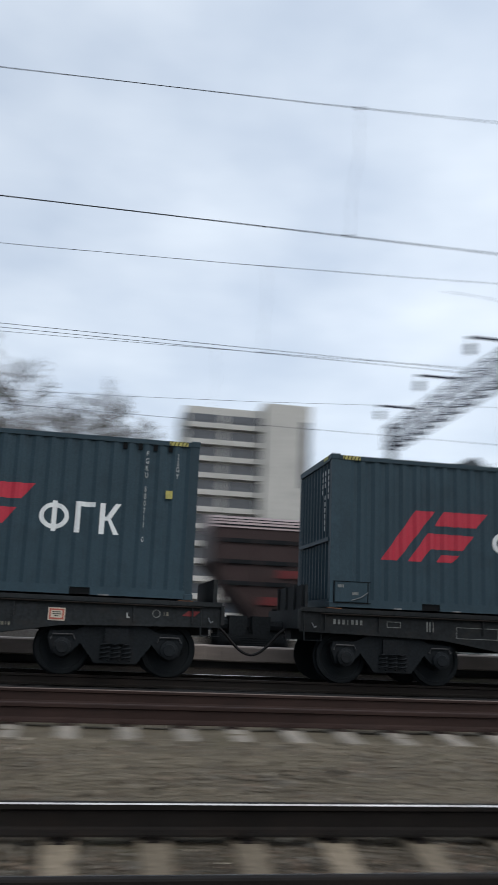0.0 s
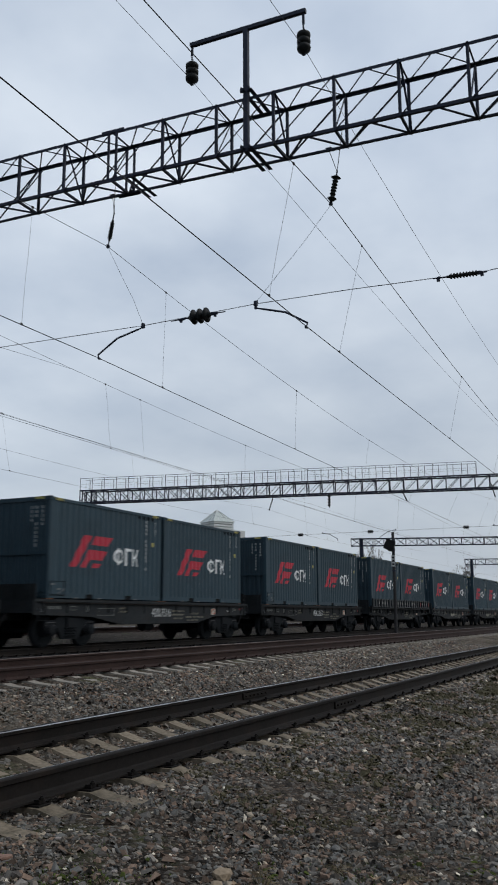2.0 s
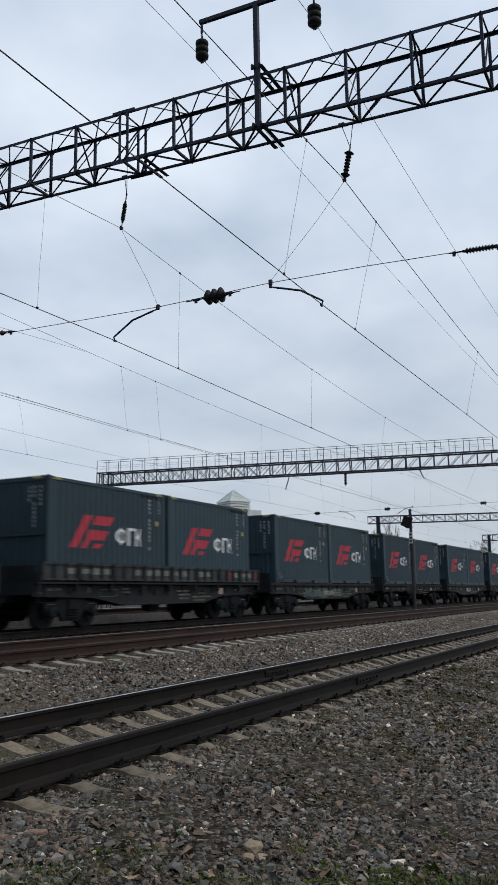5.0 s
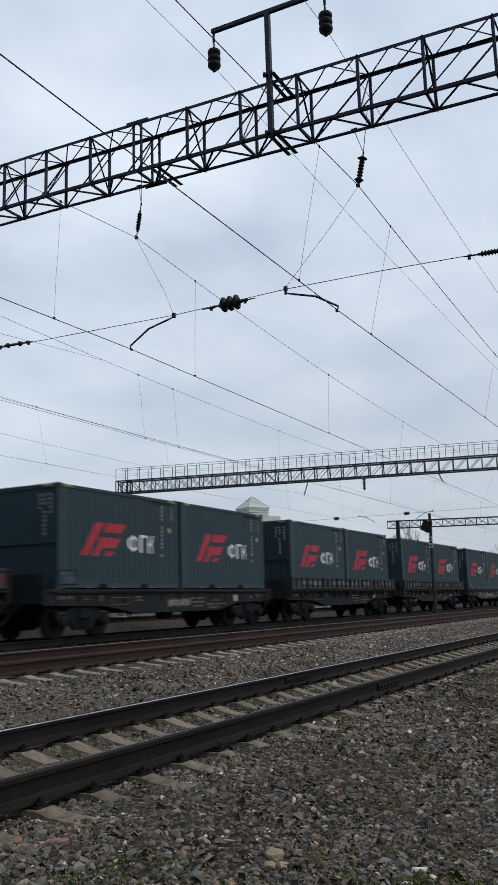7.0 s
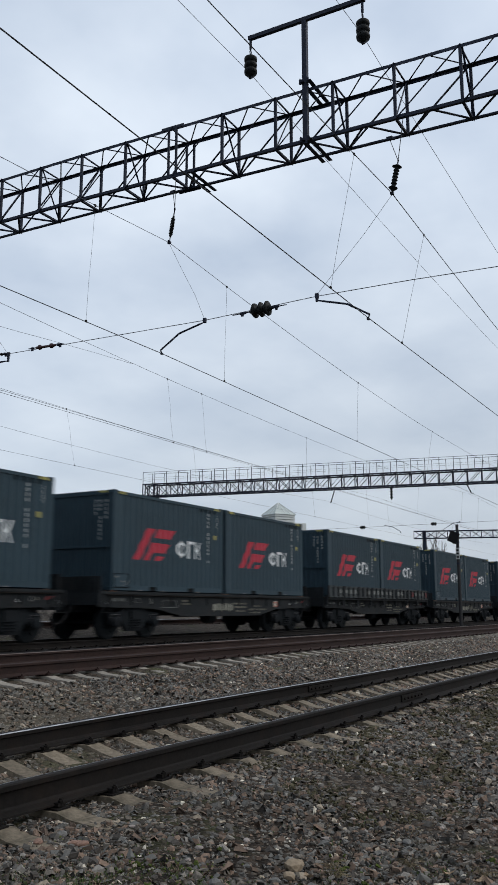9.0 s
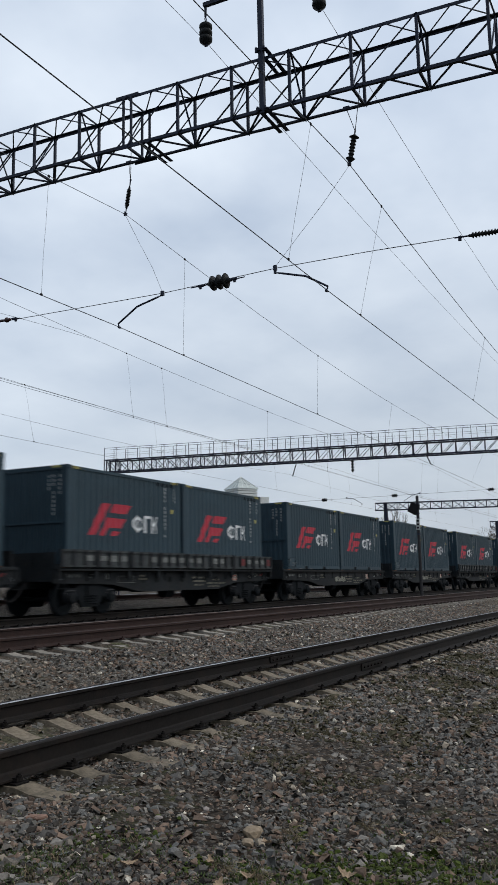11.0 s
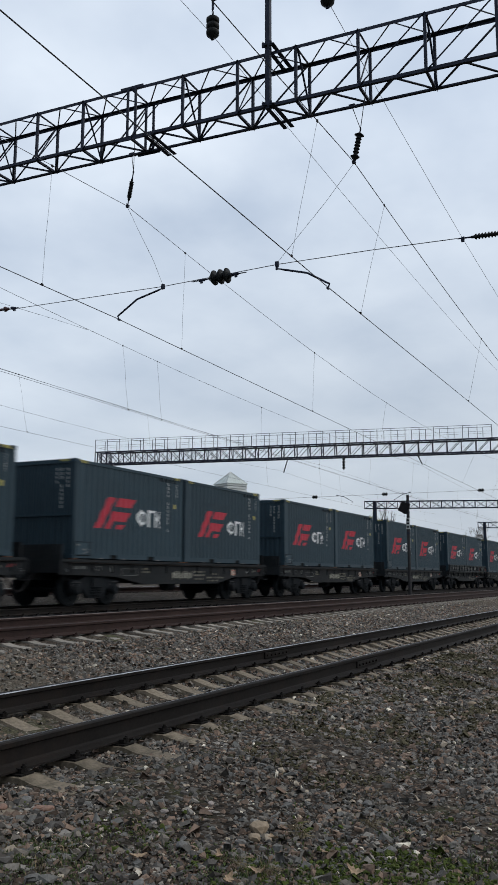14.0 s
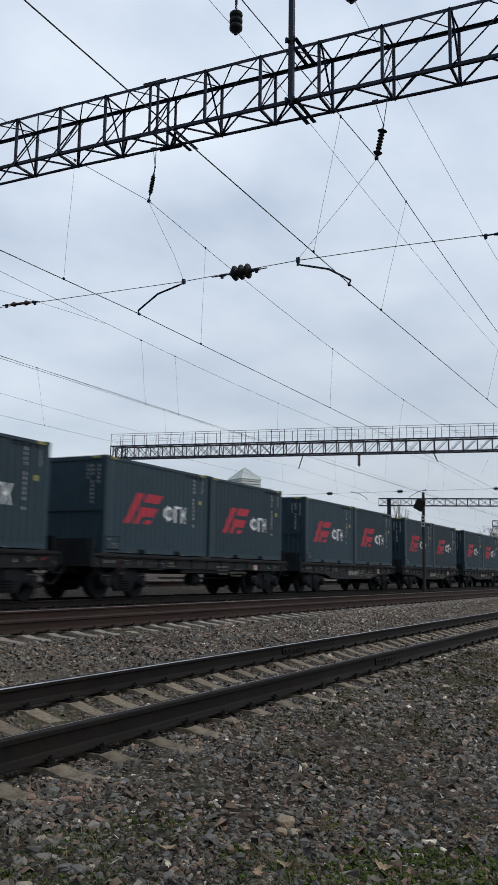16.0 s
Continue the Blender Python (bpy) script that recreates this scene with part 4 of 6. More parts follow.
    # grab rail and pipe run along the sill's foot
    bm = bmesh.new()
    tube(bm, [(-6.3, -1.24, 1.235), (-2.2, -1.24, 1.235), (2.2, -1.24, 1.235), (6.3, -1.24, 1.235)], 0.016, 6)
    part("side_pipe", bm, M_RAILDK, t)
    if sided:
        # eight drop sides with pressed frames; z of their lower and upper edge
        z0, z1, y = 1.34, 1.83, -1.40
        for i in range(8):
            x = -5.80 + i * 1.657
            w = 1.60
            bm = bmesh.new()
            box(bm, (x, y + 0.02, (z0 + z1) / 2), (w, 0.03, z1 - z0))
            for z in (z0 + 0.03, z1 - 0.03):
                box(bm, (x, y - 0.01, z), (w, 0.05, 0.06))
            side = part("drop_side", bm, M_BOARD, t, "weathered grey drop side board")
            bm = bmesh.new()
            for dx in (-0.76, -0.26, 0.26, 0.76):
                box(bm, (x + dx, y - 0.02, (z0 + z1) / 2), (0.09, 0.05, z1 - z0))
            tagged(part("rib", bm, M_WAGON, side), kind="stuff")
            bm = bmesh.new()
            rng = random.Random(i)
            for dx in (-0.51, 0.0, 0.51):
                if rng.random() < 0.75:
                    box(bm, (x + dx + rng.uniform(-0.03, 0.03), y + 0.002, 1.60), (rng.uniform(0.26, 0.36), 0.012, rng.uniform(0.12, 0.19)))
            tagged(part("stencilling", bm, M_FAINT, side, "worn white stencil marks"), kind="stuff")
            if i in (6, 7):
                bm = bmesh.new()
                box(bm, (x + (0.51 if i == 7 else 0.0), y - 0.006, 1.58), (0.26, 0.012, 0.24))
                part("red_mark", bm, M_DULLRED, side, "dull red painted mark")
        # flat near-black discs, the shade inside round sill openings put in as colour
        for x in np.arange(-2.3, 2.4, 0.78):
            bm = bmesh.new()
            lathe(bm, [(0.0, 0.105), (0.006, 0.105)], (float(x), -1.188, 0.98), (0, -1, 0), 14)
            part("sill_hole", bm, M_CDARK, t, "dark round opening in the sill")
        for i in range(9):
            bm = bmesh.new()
            box(bm, (-6.62 + i * 1.657, -1.33, 1.22), (0.09, 0.10, 0.40))
            part("stake_pocket", bm, M_WAGON, t)
        bm = bmesh.new()
        box(bm, (0, -1.28, 1.27), (13.4, 0.24, 0.05))
        part("side_ledge", bm, M_WAGON, t)
    return t


def number_panel(parent, body):
    """The wagon's number in white on the middle of its sill."""
    me = text_mesh(body, 0.40)
    me.materials.append(M_GREYTXT)
    o = new("number_lettering", me)
    o.parent = parent
    o.matrix_basis = pose(0.05, -1.196, 0.84, 90, 0, 0) @ Matrix.Diagonal((0.78, 1, 1, 1))
    tagged(o, "white painted wagon number")


def blurred_number(parent):
    """A worn number that cannot be read: pale bars on the middle of the sill."""
    bm = bmesh.new()
    for i in range(8):
        box(bm, (-0.60 + i * 0.16 + (0.05 if i > 3 else 0), -1.195, 0.90), (0.10, 0.012, 0.19))
        box(bm, (-0.60 + i * 0.16 + (0.05 if i > 3 else 0), -1.195, 0.90 + (0.12 if i % 3 else -0.12)), (0.06, 0.012, 0.03))
    tagged(part("number_stencil", bm, M_NUM, parent, "faded white wagon number"), kind="stuff")


def teal_patches(parent):
    """Flaked teal paint left on the sill, and the hand-brake column at its end."""
    for x, w, z0, z1 in ((-1.7, 3.0, 0.66, 1.16), (1.05, 1.3, 0.68, 1.14), (3.1, 0.7, 0.88, 1.17)):
        bm = bmesh.new()
        k = random.Random(int(x * 10))
        low = [(x - w / 2 + w * i / 9, z0 + (0.12 * i / 9 if x > 2 else 0) + k.uniform(0, 0.10)) for i in range(10)]
        high = [(x + w / 2 - w * i / 9, z1 - k.uniform(0, 0.12)) for i in range(10)]
        flat(bm, low + high, -1.194)
        part("paint_patch", bm, M_TEAL, parent, "flaked teal paint patch")
    bm = bmesh.new()
    tube(bm, [(6.62, -1.12, 0.8), (6.62, -1.12, 2.15)], 0.035, 8)
    tube(bm, [(6.62, -1.22, 2.13), (6.62, -0.98, 2.13)], 0.02, 6)
    part("brake_column", bm, M_TEAL, parent)


SIDED, STRAIGHT = {-2, 3, 4, 6, 9}, {1, 14}
EDGE0 = 1.93                     # where the rear wagon's box ends at the clip's start
WAGONS, BOXES = [], []


def build_train():
    front = container("slate-grey ribbed steel shipping container with red and white emblem")
    rear = container("slate-grey ribbed steel shipping container with emblem and corner locker")
    add_cabinet(rear)
    kinds = {"belly": wagon("grimy dark flat wagon carrying two containers", False),
             "straight": wagon("dark straight-silled flat wagon with a brake hand wheel", False, True),
             "sided": wagon("grimy flat wagon with weathered drop sides carrying two containers", True)}
    fresh = {front, rear, *kinds.values()}

    def put(base, m):
        if base in fresh:
            fresh.remove(base)
            base.matrix_basis = m
            return base
        return copy_thing(base, m)

    for k in range(-6, 19):
        xc = EDGE0 - PITCH * k - 6.125
        WAGONS.append((put(kinds["sided" if k in SIDED else "straight" if k in STRAIGHT else "belly"], pose(xc, TRAIN_Y, TRAIN_Z)), xc, k))
        for e in (-1, 1):
            x = xc + e * (CL / 2 + 0.085)
            BOXES.append((put(front if e > 0 else rear, pose(x, TRAIN_Y, TRAIN_Z + 1.352)), x))
    for w, xc, k in WAGONS:
        if k in WAGON_NUMBERS:
            number_panel(w, WAGON_NUMBERS[k])
        elif k not in SIDED and k not in STRAIGHT:
            blurred_number(w)
        if k == 2:
            teal_patches(w)
            tagged(w, "grimy flat wagon with flaked teal paint carrying two containers", "wagon", "wagons of the train")
    # the box whose number can be read
    box0 = BOXES[2 * 6 + 1][0]
    for o in list(box0.children):
        if o.name.startswith("side_lettering"):
            bpy.data.objects.remove(o)
    stack(box0, "FGKU 500711 0", CL / 2 - 0.96, -CW / 2 + 0.008, 2.55, 0.130, "number_lettering")


build_train()
# ---- gantries ----


def truss(g, p, q, width, z0, z1, bay, chord, web, camber=None, first=0.0, joints=(), split=True, crossed=0):
    """A box truss from p to q (x, y): four chords, uprights, diagonals that all lean one way, lacing above and below."""
    p, q = Vector((*p, 0)), Vector((*q, 0))
    d = (q - p)
    L = d.length
    d.normalize()
    s = Vector((-d.y, d.x, 0)) * (width / 2)
    us = [0.0] + [u for u in np.arange(first, L, bay) if u > 0.2] + [L]
    rest = bmesh.new()

    def at(u, side, z):
        v = p + d * u + s * side
        return v + Vector((0, 0, z + (camber(v.y) if camber else 0.0)))

    def bar(name, a, b, w, t):
        if split:
            bm = bmesh.new()
            angle_bar(bm, a, b, w, t)
            part(name, bm, M_STEEL, g)
        else:
            angle_bar(rest, a, b, w, t)

    for side in (-1, 1):
        for z in (z0, z1):
            # one continuous L-section
            bm = bmesh.new()
            inn, up = -s.normalized() * side, Vector((0, 0, 1 if z == z0 else -1))
            prof = ((0, 0), (chord, 0), (chord, 0.011), (0.011, 0.011), (0.011, chord), (0, chord))
            rings = [[bm.verts.new(at(u, side, z) + inn * a + up * b) for a, b in prof] for u in us]
            for A, B in zip(rings, rings[1:]):
                for k in range(6):
                    bm.faces.new((A[k], A[(k + 1) % 6], B[(k + 1) % 6], B[k]))
            bm.faces.new(rings[0])
            bm.faces.new(rings[-1])
            bmesh.ops.recalc_face_normals(bm, faces=bm.faces)
            part("chord", bm, M_STEEL, g)
    for i, (a, b) in enumerate(zip(us, us[1:])):
        for side in (-1, 1):
            if min([abs(a - j) for j in joints] + [9]) > 0.2:
                bar("upright", at(a, side, z0), at(a, side, z1), web, 0.008)
            bar("diagonal", at(a, side, z0), at(b, side, z1), web * (0.55 if side < 0 else 0.85), 0.008)
            if i < crossed:
                bar("diagonal", at(a, side, z1), at(b, side, z0), web * 0.8, 0.007)
        m = (a + b) / 2
        for z, k in ((z0, 0.9), (z1 - web * 0.8, 0.5)):
            bar("lacing_bar", at(a, 1, z), at(m, -1, z), web * k, 0.007)
            bar("lacing_bar", at(m, -1, z), at(b, 1, z), web * k, 0.007)
            bar("lacing_bar", at(a, 1, z), at(a, -1, z), web * k, 0.007)
        # sway brace across the box, leaning the other way at every second upright
        if i % 2:
            bar("sway_brace", at(a, -1, z1), at(a, 1, z0), web * 0.75, 0.008)
        else:
            bar("sway_brace", at(a, 1, z1), at(a, -1, z0), web * 0.6, 0.008)
    for u in joints:
        for side in (-1, 1):
            for du in (-0.09, 0.09):
                bm = bmesh.new()
                beam(bm, at(u + du, side, z0), at(u + du, side, z1), 0.045, 0.03)
                part("joint_post", bm, M_STEEL, g)
            for z in (z0, z1):
                bm = bmesh.new()
                beam(bm, at(u - 0.26, side * 1.01, z), at(u + 0.26, side * 1.01, z), 0.02, chord * 1.05)
                part("splice_plate", bm, M_STEEL, g)
    if not split:
        tagged(part("lattice", rest, M_STEEL, g), kind="stuff")


def camber(y):
    return float(np.interp(y, [-6, 2, 6.8, 11.5, 18, 28, 37], [-0.38, -0.15, 0.0, 0.13, 0.22, 0.20, 0.05]))


def insulator(bm, p, d, n, r, pitch):
    """A string of n sheds along d from p."""
    prof = [(0, 0.02)]
    for i in range(n):
        a = 0.05 + i * pitch
        prof += [(a, max(0.025, r * 0.42)), (a + pitch * 0.12, r * 0.6), (a + pitch * 0.5, r), (a + pitch * 0.68, r * 0.96), (a + pitch * 0.72, r * 0.45), (a + pitch * 0.9, max(0.03, r * 0.42))]
    prof += [(0.05 + n * pitch + 0.05, 0.02)]
    lathe(bm, prof, p, d, 14)


def near_gantry():
    g = thing("catenary_gantry", "dark lattice steel gantry across the tracks on tall posts", "gantry", "catenary gantries")
    xm = (GX0 + GX1) / 2
    truss(g, (xm, 36.9), (xm, -6.0), GX1 - GX0, GZ0, GZ1, 1.166, 0.060, 0.044, camber, (36.9 - 9.14) % 1.166, (36.9 - 9.14, 36.9 - 20.8, 36.9 + 1.35))
    for y in (36.9, -6.0):
        bm = bmesh.new()
        tube(bm, [(xm, y, -0.1), (xm, y, 10.6)], 0.2, 14, radii=[0.24, 0.17])
        part("post", bm, M_POST, g)
    # the T-shaped mast on top
    bm = bmesh.new()
    beam(bm, (GX0 - 0.05, 6.17, GZ0 - 0.1), (GX0 - 0.05, 6.17, 11.80), 0.09)
    part("mast", bm, M_STEEL, g)
    bm = bmesh.new()
    beam(bm, (GX0 - 0.05, 4.97, 11.77), (GX0 - 0.05, 7.36, 11.81), 0.075)
    part("mast_arm", bm, M_STEEL, g)
    for z in (GZ0 - 0.05, GZ1 + 0.05):
        for dy in (-0.07, 0.07):
            bm = bmesh.new()
            angle_bar(bm, (GX0 - 0.14, 6.17 + dy, z), (GX1 + 0.14, 6.17 + dy, z), 0.075, 0.01)
            box(bm, (GX0 - 0.11, 6.17 + dy, z + 0.02), (0.03, 0.05, 0.09))
            part("mast_bracket", bm, M_STEEL, g)
    for dy in (-0.07, 0.07):
        bm = bmesh.new()
        angle_bar(bm, (GX0 - 0.10, 8.72 + dy, GZ0 - 0.02), (GX1 + 0.14, 8.72 + dy, GZ0 - 0.02), 0.075, 0.01)
        part("cross_bracket", bm, M_STEEL, g)
    # arms on the near side that carry feeder wires over the far tracks
    for y in (20.6, 25.2, 29.6, 34.0):
        z = GZ1 + camber(y) + 0.12
        bm = bmesh.new()
        beam(bm, (GX0 + 0.4, y, z), (GX0 - 1.3, y, z), 0.08)
        part("feeder_arm", bm, M_STEEL, g)
    return g


near_gantry()


def far_gantry(p, q, z0, z1, rail, width, bay, posts, label):
    g = thing("catenary_gantry", label, "gantry", "catenary gantries")
    truss(g, p, q, width, z0, z1, bay, 0.10, 0.052, split=bool(rail), crossed=13 if rail else 40)
    P, Q = Vector((*p, 0)), Vector((*q, 0))
    d = (Q - P).normalized()
    s = Vector((-d.y, d.x, 0)) * (width / 2)
    if rail:
        L = 28.6
        Q = P + d * L
        for side in (-1, 1):
            n = int(L / 0.95)
            for i in range(n + 1):
                bm = bmesh.new()
                a = P + d * (L * min(1.0, (i + (0.4 if side > 0 else 0)) / n)) + s * side
                beam(bm, a + Vector((0, 0, z1)), a + Vector((0, 0, rail)), 0.03)
                part("railing_post", bm, M_STEEL, g)
            bm = bmesh.new()
            for z in (rail, (rail + z1) / 2):
                beam(bm, P + s * side + Vector((0, 0, z)), Q + s * side + Vector((0, 0, z)), 0.025 if z == rail else 0.012)
            part("handrail", bm, M_STEEL, g)
        bm = bmesh.new()
        beam(bm, P + Vector((0, 0, z1 + 0.04)), Q + Vector((0, 0, z1 + 0.03)), 0.26, 0.025)
        part("walkway", bm, M_STEEL, g)
    for u in posts:
        bm = bmesh.new()
        c = P + d * u
        if rail and u < 5:
            # a slim lattice post
            for e in (-0.35, 0.35):
                for side in (-1, 1):
                    beam(bm, c + d * e + s * side * 0.8, c + d * e + s * side * 0.8 + Vector((0, 0, z1)), 0.06)
                for k in range(12):
                    za, zb = z1 * k / 12, z1 * (k + 1) / 12
                    beam(bm, c + d * e + s * 0.8 + Vector((0, 0, za)), c + d * e - s * 0.8 + Vector((0, 0, zb)), 0.03)
        else:
            tube(bm, [c, c + Vector((0, 0, z1))], 0.2, 12, radii=[0.28, 0.24])
        part("post", bm, M_STEEL if u < 5 else M_POST, g)
    return g


far_gantry((53.0, 39.0), (62.4, -6.0), 9.30, 10.28, 11.15, 0.9, 0.95, (0.5, 45.5), "dark lattice gantry with a railed walkway on top")
far_gantry((100.0, 34.0), (112.0, -2.0), 9.20, 10.15, 0, 0.7, 1.3, (1.2, 37), "distant grey lattice gantry across the tracks")
far_gantry((142.0, 29.2), (152.0, -4.0), 8.95, 9.95, 0, 0.7, 1.6, (1.0, 34), "small grey lattice gantry far down the tracks")

# ---- overhead wires ----
SUPPORTS = [-38.0, 13.42, 56.0, 106.0, 150.0]


def wire(name, pts, r, parent=None, label="", seg=5):
    bm = bmesh.new()
    tube(bm, pts, r, seg)
    return part(name, bm, M_WIRE, parent, label)


def catenary(ycs, zc, ym, zm, label, sag=(0.7, 0.7), twin=False, drops=()):
    """ycs: where the contact wire lies at each support; the messenger hangs above it with droppers between; sag: of the first span and of the others."""
    t = thing("overhead_line", label, "overhead line", "overhead lines")
    pts = []
    spans = list(zip(SUPPORTS, SUPPORTS[1:]))

    def mz(x):
        for a, b in spans:
            if a <= x <= b:
                u = (x - a) / (b - a)
                return zm - sag[0 if a < 0 else 1] * 4 * u * (1 - u)
        return zm

    def cy(x):
        return float(np.interp(x, SUPPORTS, ycs))

    for a, b in spans:
        for i in range(14):
            x = a + (b - a) * i / 14
            pts.append((x, ym, mz(x)))
    pts.append((SUPPORTS[-1], ym, zm))
    wire("messenger_wire", pts, 0.0075 if ym < 8 else 0.0055, t)
    for k in ((0.0, 0.09) if twin else (0.0,)):
        wire("contact_wire", [(x, cy(x) + k, zc + k * float(np.interp(x, [-38, 13.4, 40], [1.6, 1.0, 0.5]))) for x in SUPPORTS], 0.008 if ym < 10 else 0.0055, t)
    rng = random.Random(int(ym * 10))
    places = [(x, x2) for x, x2 in drops]
    for a, b in spans:
        places += [(a + u, a + u) for u in (1.9, 10.4, 17.6, 24.5, b - a - 10.4, b - a - 1.9) if not drops or not 2 < a + u < 39]
    for x1, x in places:
            j = x1 - x
            bow = rng.uniform(0.02, 0.05)
            w = wire("dropper", [(x1, ym, mz(x1)), (x + j * 0.6 + bow, ym * 0.6 + cy(x) * 0.4 + 0.02, mz(x1) * 0.6 + zc * 0.4),
                                 (x + j * 0.35 - bow * 0.6, ym * 0.35 + cy(x) * 0.65, mz(x1) * 0.35 + zc * 0.65), (x, cy(x), zc)], 0.003, t, seg=4)
            for c in ((x + j, ym, mz(x + j)), (x, cy(x), zc + 0.012)):
                bm = bmesh.new()
                box(bm, c, (0.045, 0.02, 0.04))
                part("clamp", bm, M_BLACK, w)
    return t


catenary((4.7, 5.23, 5.12, 5.2, 5.1), 5.94, 4.71, 8.10, "catenary and contact wire over the near track", (0.65, 0.65),
         drops=((3.0, 3.0), (11.72, 11.86), (15.13, 15.16), (24.0, 24.36), (31.0, 31.1), (37.9, 38.0)))
catenary((10.5, 9.58, 10.35, 9.6, 10.3), 5.95, 9.40, 8.21, "catenary and contact wire over the brown track", (1.05, 0.93),
         drops=((3.0, 3.0), (11.13, 11.25), (15.66, 15.95), (23.18, 23.9), (30.13, 30.9), (37.2, 37.6)))
catenary((15.3, 15.08, 15.3, 15.0, 15.3), 6.10, 15.1, 8.35, "catenary and twin contact wires over the train", (0.82, 0.48), True,
         drops=((3.0, 3.0), (10.0, 10.0), (21.57, 21.98), (23.55, 23.93), (31.5, 31.6), (38.0, 38.1)))
catenary((21.6, 21.4, 21.4, 21.5, 21.4), 6.27, 21.6, 8.55, "catenary and contact wire over a farther track", (0.45, 0.2),
         drops=((3.0, 3.0), (11.0, 11.0), (24.3, 24.65), (33.0, 33.1)))


def feeder(x_s, y, z, sag, ends=(-38.0, 56.0, 106.0), r=0.0075, first=None):
    """A wire that hangs from support to support; x_s is the near gantry's."""
    pts = []
    for a, b in ((ends[0], x_s), (x_s, ends[1]), (ends[1], ends[2])):
        pts += [(a + (b - a) * u, y, z - (first if first and a < 0 else sag) * 4 * u * (1 - u)) for u in np.linspace(0, 1, 13)[:-1]]
    tagged(wire("feeder_wire", pts, r), "thin feeder wire strung over the gantries", "wire", "feeder wires")


feeder(GX0 - 0.05, 7.36, 11.10, 0.42, r=0.005)
feeder(GX0 - 0.05, 5.02, 11.03, 0.80, r=0.005)
feeder(13.42, 25.4, 8.55, 0.45, r=0.0055, first=1.05)


def hung_insulator(name, p, label, n=4, r=0.12, pitch=0.10, rod=0.2, d=(0, 0, -1), group="hanging insulators", shape="sheds", tail=0.0, ends=0.0):
    """A hook or link, the insulating body and a lower clamp; ends: length of the wire grips on either side."""
    t = thing(name, label, "insulator", group)
    P, D = Vector(p), Vector(d).normalized()
    side = D.cross(Vector((0, 0, 1)) if abs(D.z) < 0.9 else Vector((0, 1, 0))).normalized()
    a = P + D * rod
    bm = bmesh.new()
    if rod > 0.15:
        # a flat strap, then a ring
        beam(bm, P - D * 0.04, P + D * (rod * 0.62), 0.045, 0.02)
        ring = [P + D * (rod * 0.8) + D * (0.045 * math.cos(k)) + side * (0.028 * math.sin(k)) for k in np.linspace(0, 2 * math.pi, 11)]
        tube(bm, ring, 0.010, 5)
        tube(bm, [P + D * (rod * 0.92), a + D * 0.03], 0.014, 6)
    else:
        tube(bm, [P, a], 0.013, 6)
        ring = [P + D * (0.022 * math.cos(k)) + side * (0.022 * math.sin(k)) for k in np.linspace(0, 2 * math.pi, 11)]
        tube(bm, ring, 0.007, 5)
    part("hook", bm, M_STEEL, t)
    L = n * pitch
    bm = bmesh.new()
    if shape == "barrel":
        # deep bells that nearly touch
        prof = [(0.0, 0.02), (0.03, r * 0.5)]
        for i in range(n):
            z = 0.04 + i * pitch
            prof += [(z, r * 0.80), (z + pitch * 0.16, r * 0.97), (z + pitch * 0.42, r), (z + pitch * 0.74, r * 0.95), (z + pitch * 0.84, r * 0.78), (z + pitch * 0.97, r * 0.74)]
        prof += [(0.06 + L, r * 0.35), (0.10 + L, 0.02)]
        lathe(bm, prof, a, D, 18)
    elif shape == "rod":
        # a long stem with fine ribs and a wider bell at either end
        prof = [(0.0, 0.018), (0.02, r * 0.5), (0.05, r), (0.075, r * 0.45)]
        for i in range(n):
            z = 0.09 + (L - 0.16) * i / n
            q = (L - 0.16) / n
            prof += [(z, r * 0.42), (z + q * 0.45, r * 0.62), (z + q * 0.6, r * 0.60), (z + q * 0.7, r * 0.40)]
        prof += [(L - 0.05, r * 0.45), (L - 0.02, r * 0.95), (L + 0.02, r * 0.5), (L + 0.05, 0.018)]
        lathe(bm, prof, a, D, 14)
    elif shape == "plain":
        # a smooth rod with a bead near each end
        lathe(bm, [(0, 0.014), (0.03, 0.03), (0.07, r * 0.6), (0.10, r), (0.13, r), (0.16, r * 0.5), (L - 0.16, r * 0.5), (L - 0.13, r), (L - 0.10, r), (L - 0.07, r * 0.6), (L - 0.03, 0.03), (L, 0.014)], a, D, 14)
    else:
        insulator(bm, a, D, n, r, pitch)
    part("insulator_body", bm, M_REDROD if shape == "plain" else M_INS, t, smooth=shape != "rod")
    e = a + D * (L + 0.08)
    bm = bmesh.new()
    if tail:
        tube(bm, [e - D * 0.05, e + D * tail], 0.011, 6)
        e = e + D * tail
    box(bm, e, (0.04, 0.06, 0.05) if abs(D.z) > 0.9 else (0.05, 0.05, 0.05))
    tube(bm, [e - side * 0.05 - D * 0.03, e + side * 0.05 - D * 0.03], 0.012, 6)
    part("clamp", bm, M_STEEL, t)
    if ends:
        for c, sg in ((P, -1), (e, 1)):
            bm = bmesh.new()
            lathe(bm, [(0.0, 0.012), (ends * 0.12, 0.030), (ends * 0.45, 0.026), (ends * 0.5, 0.012), (ends, 0.010)], c, D * sg, 8)
            box(bm, c + D * (sg * ends * 0.3) - Vector((0, 0, 0.035)), (0.025, 0.05, 0.05))
            part("wire_grip", bm, M_STEEL, t)
    return t


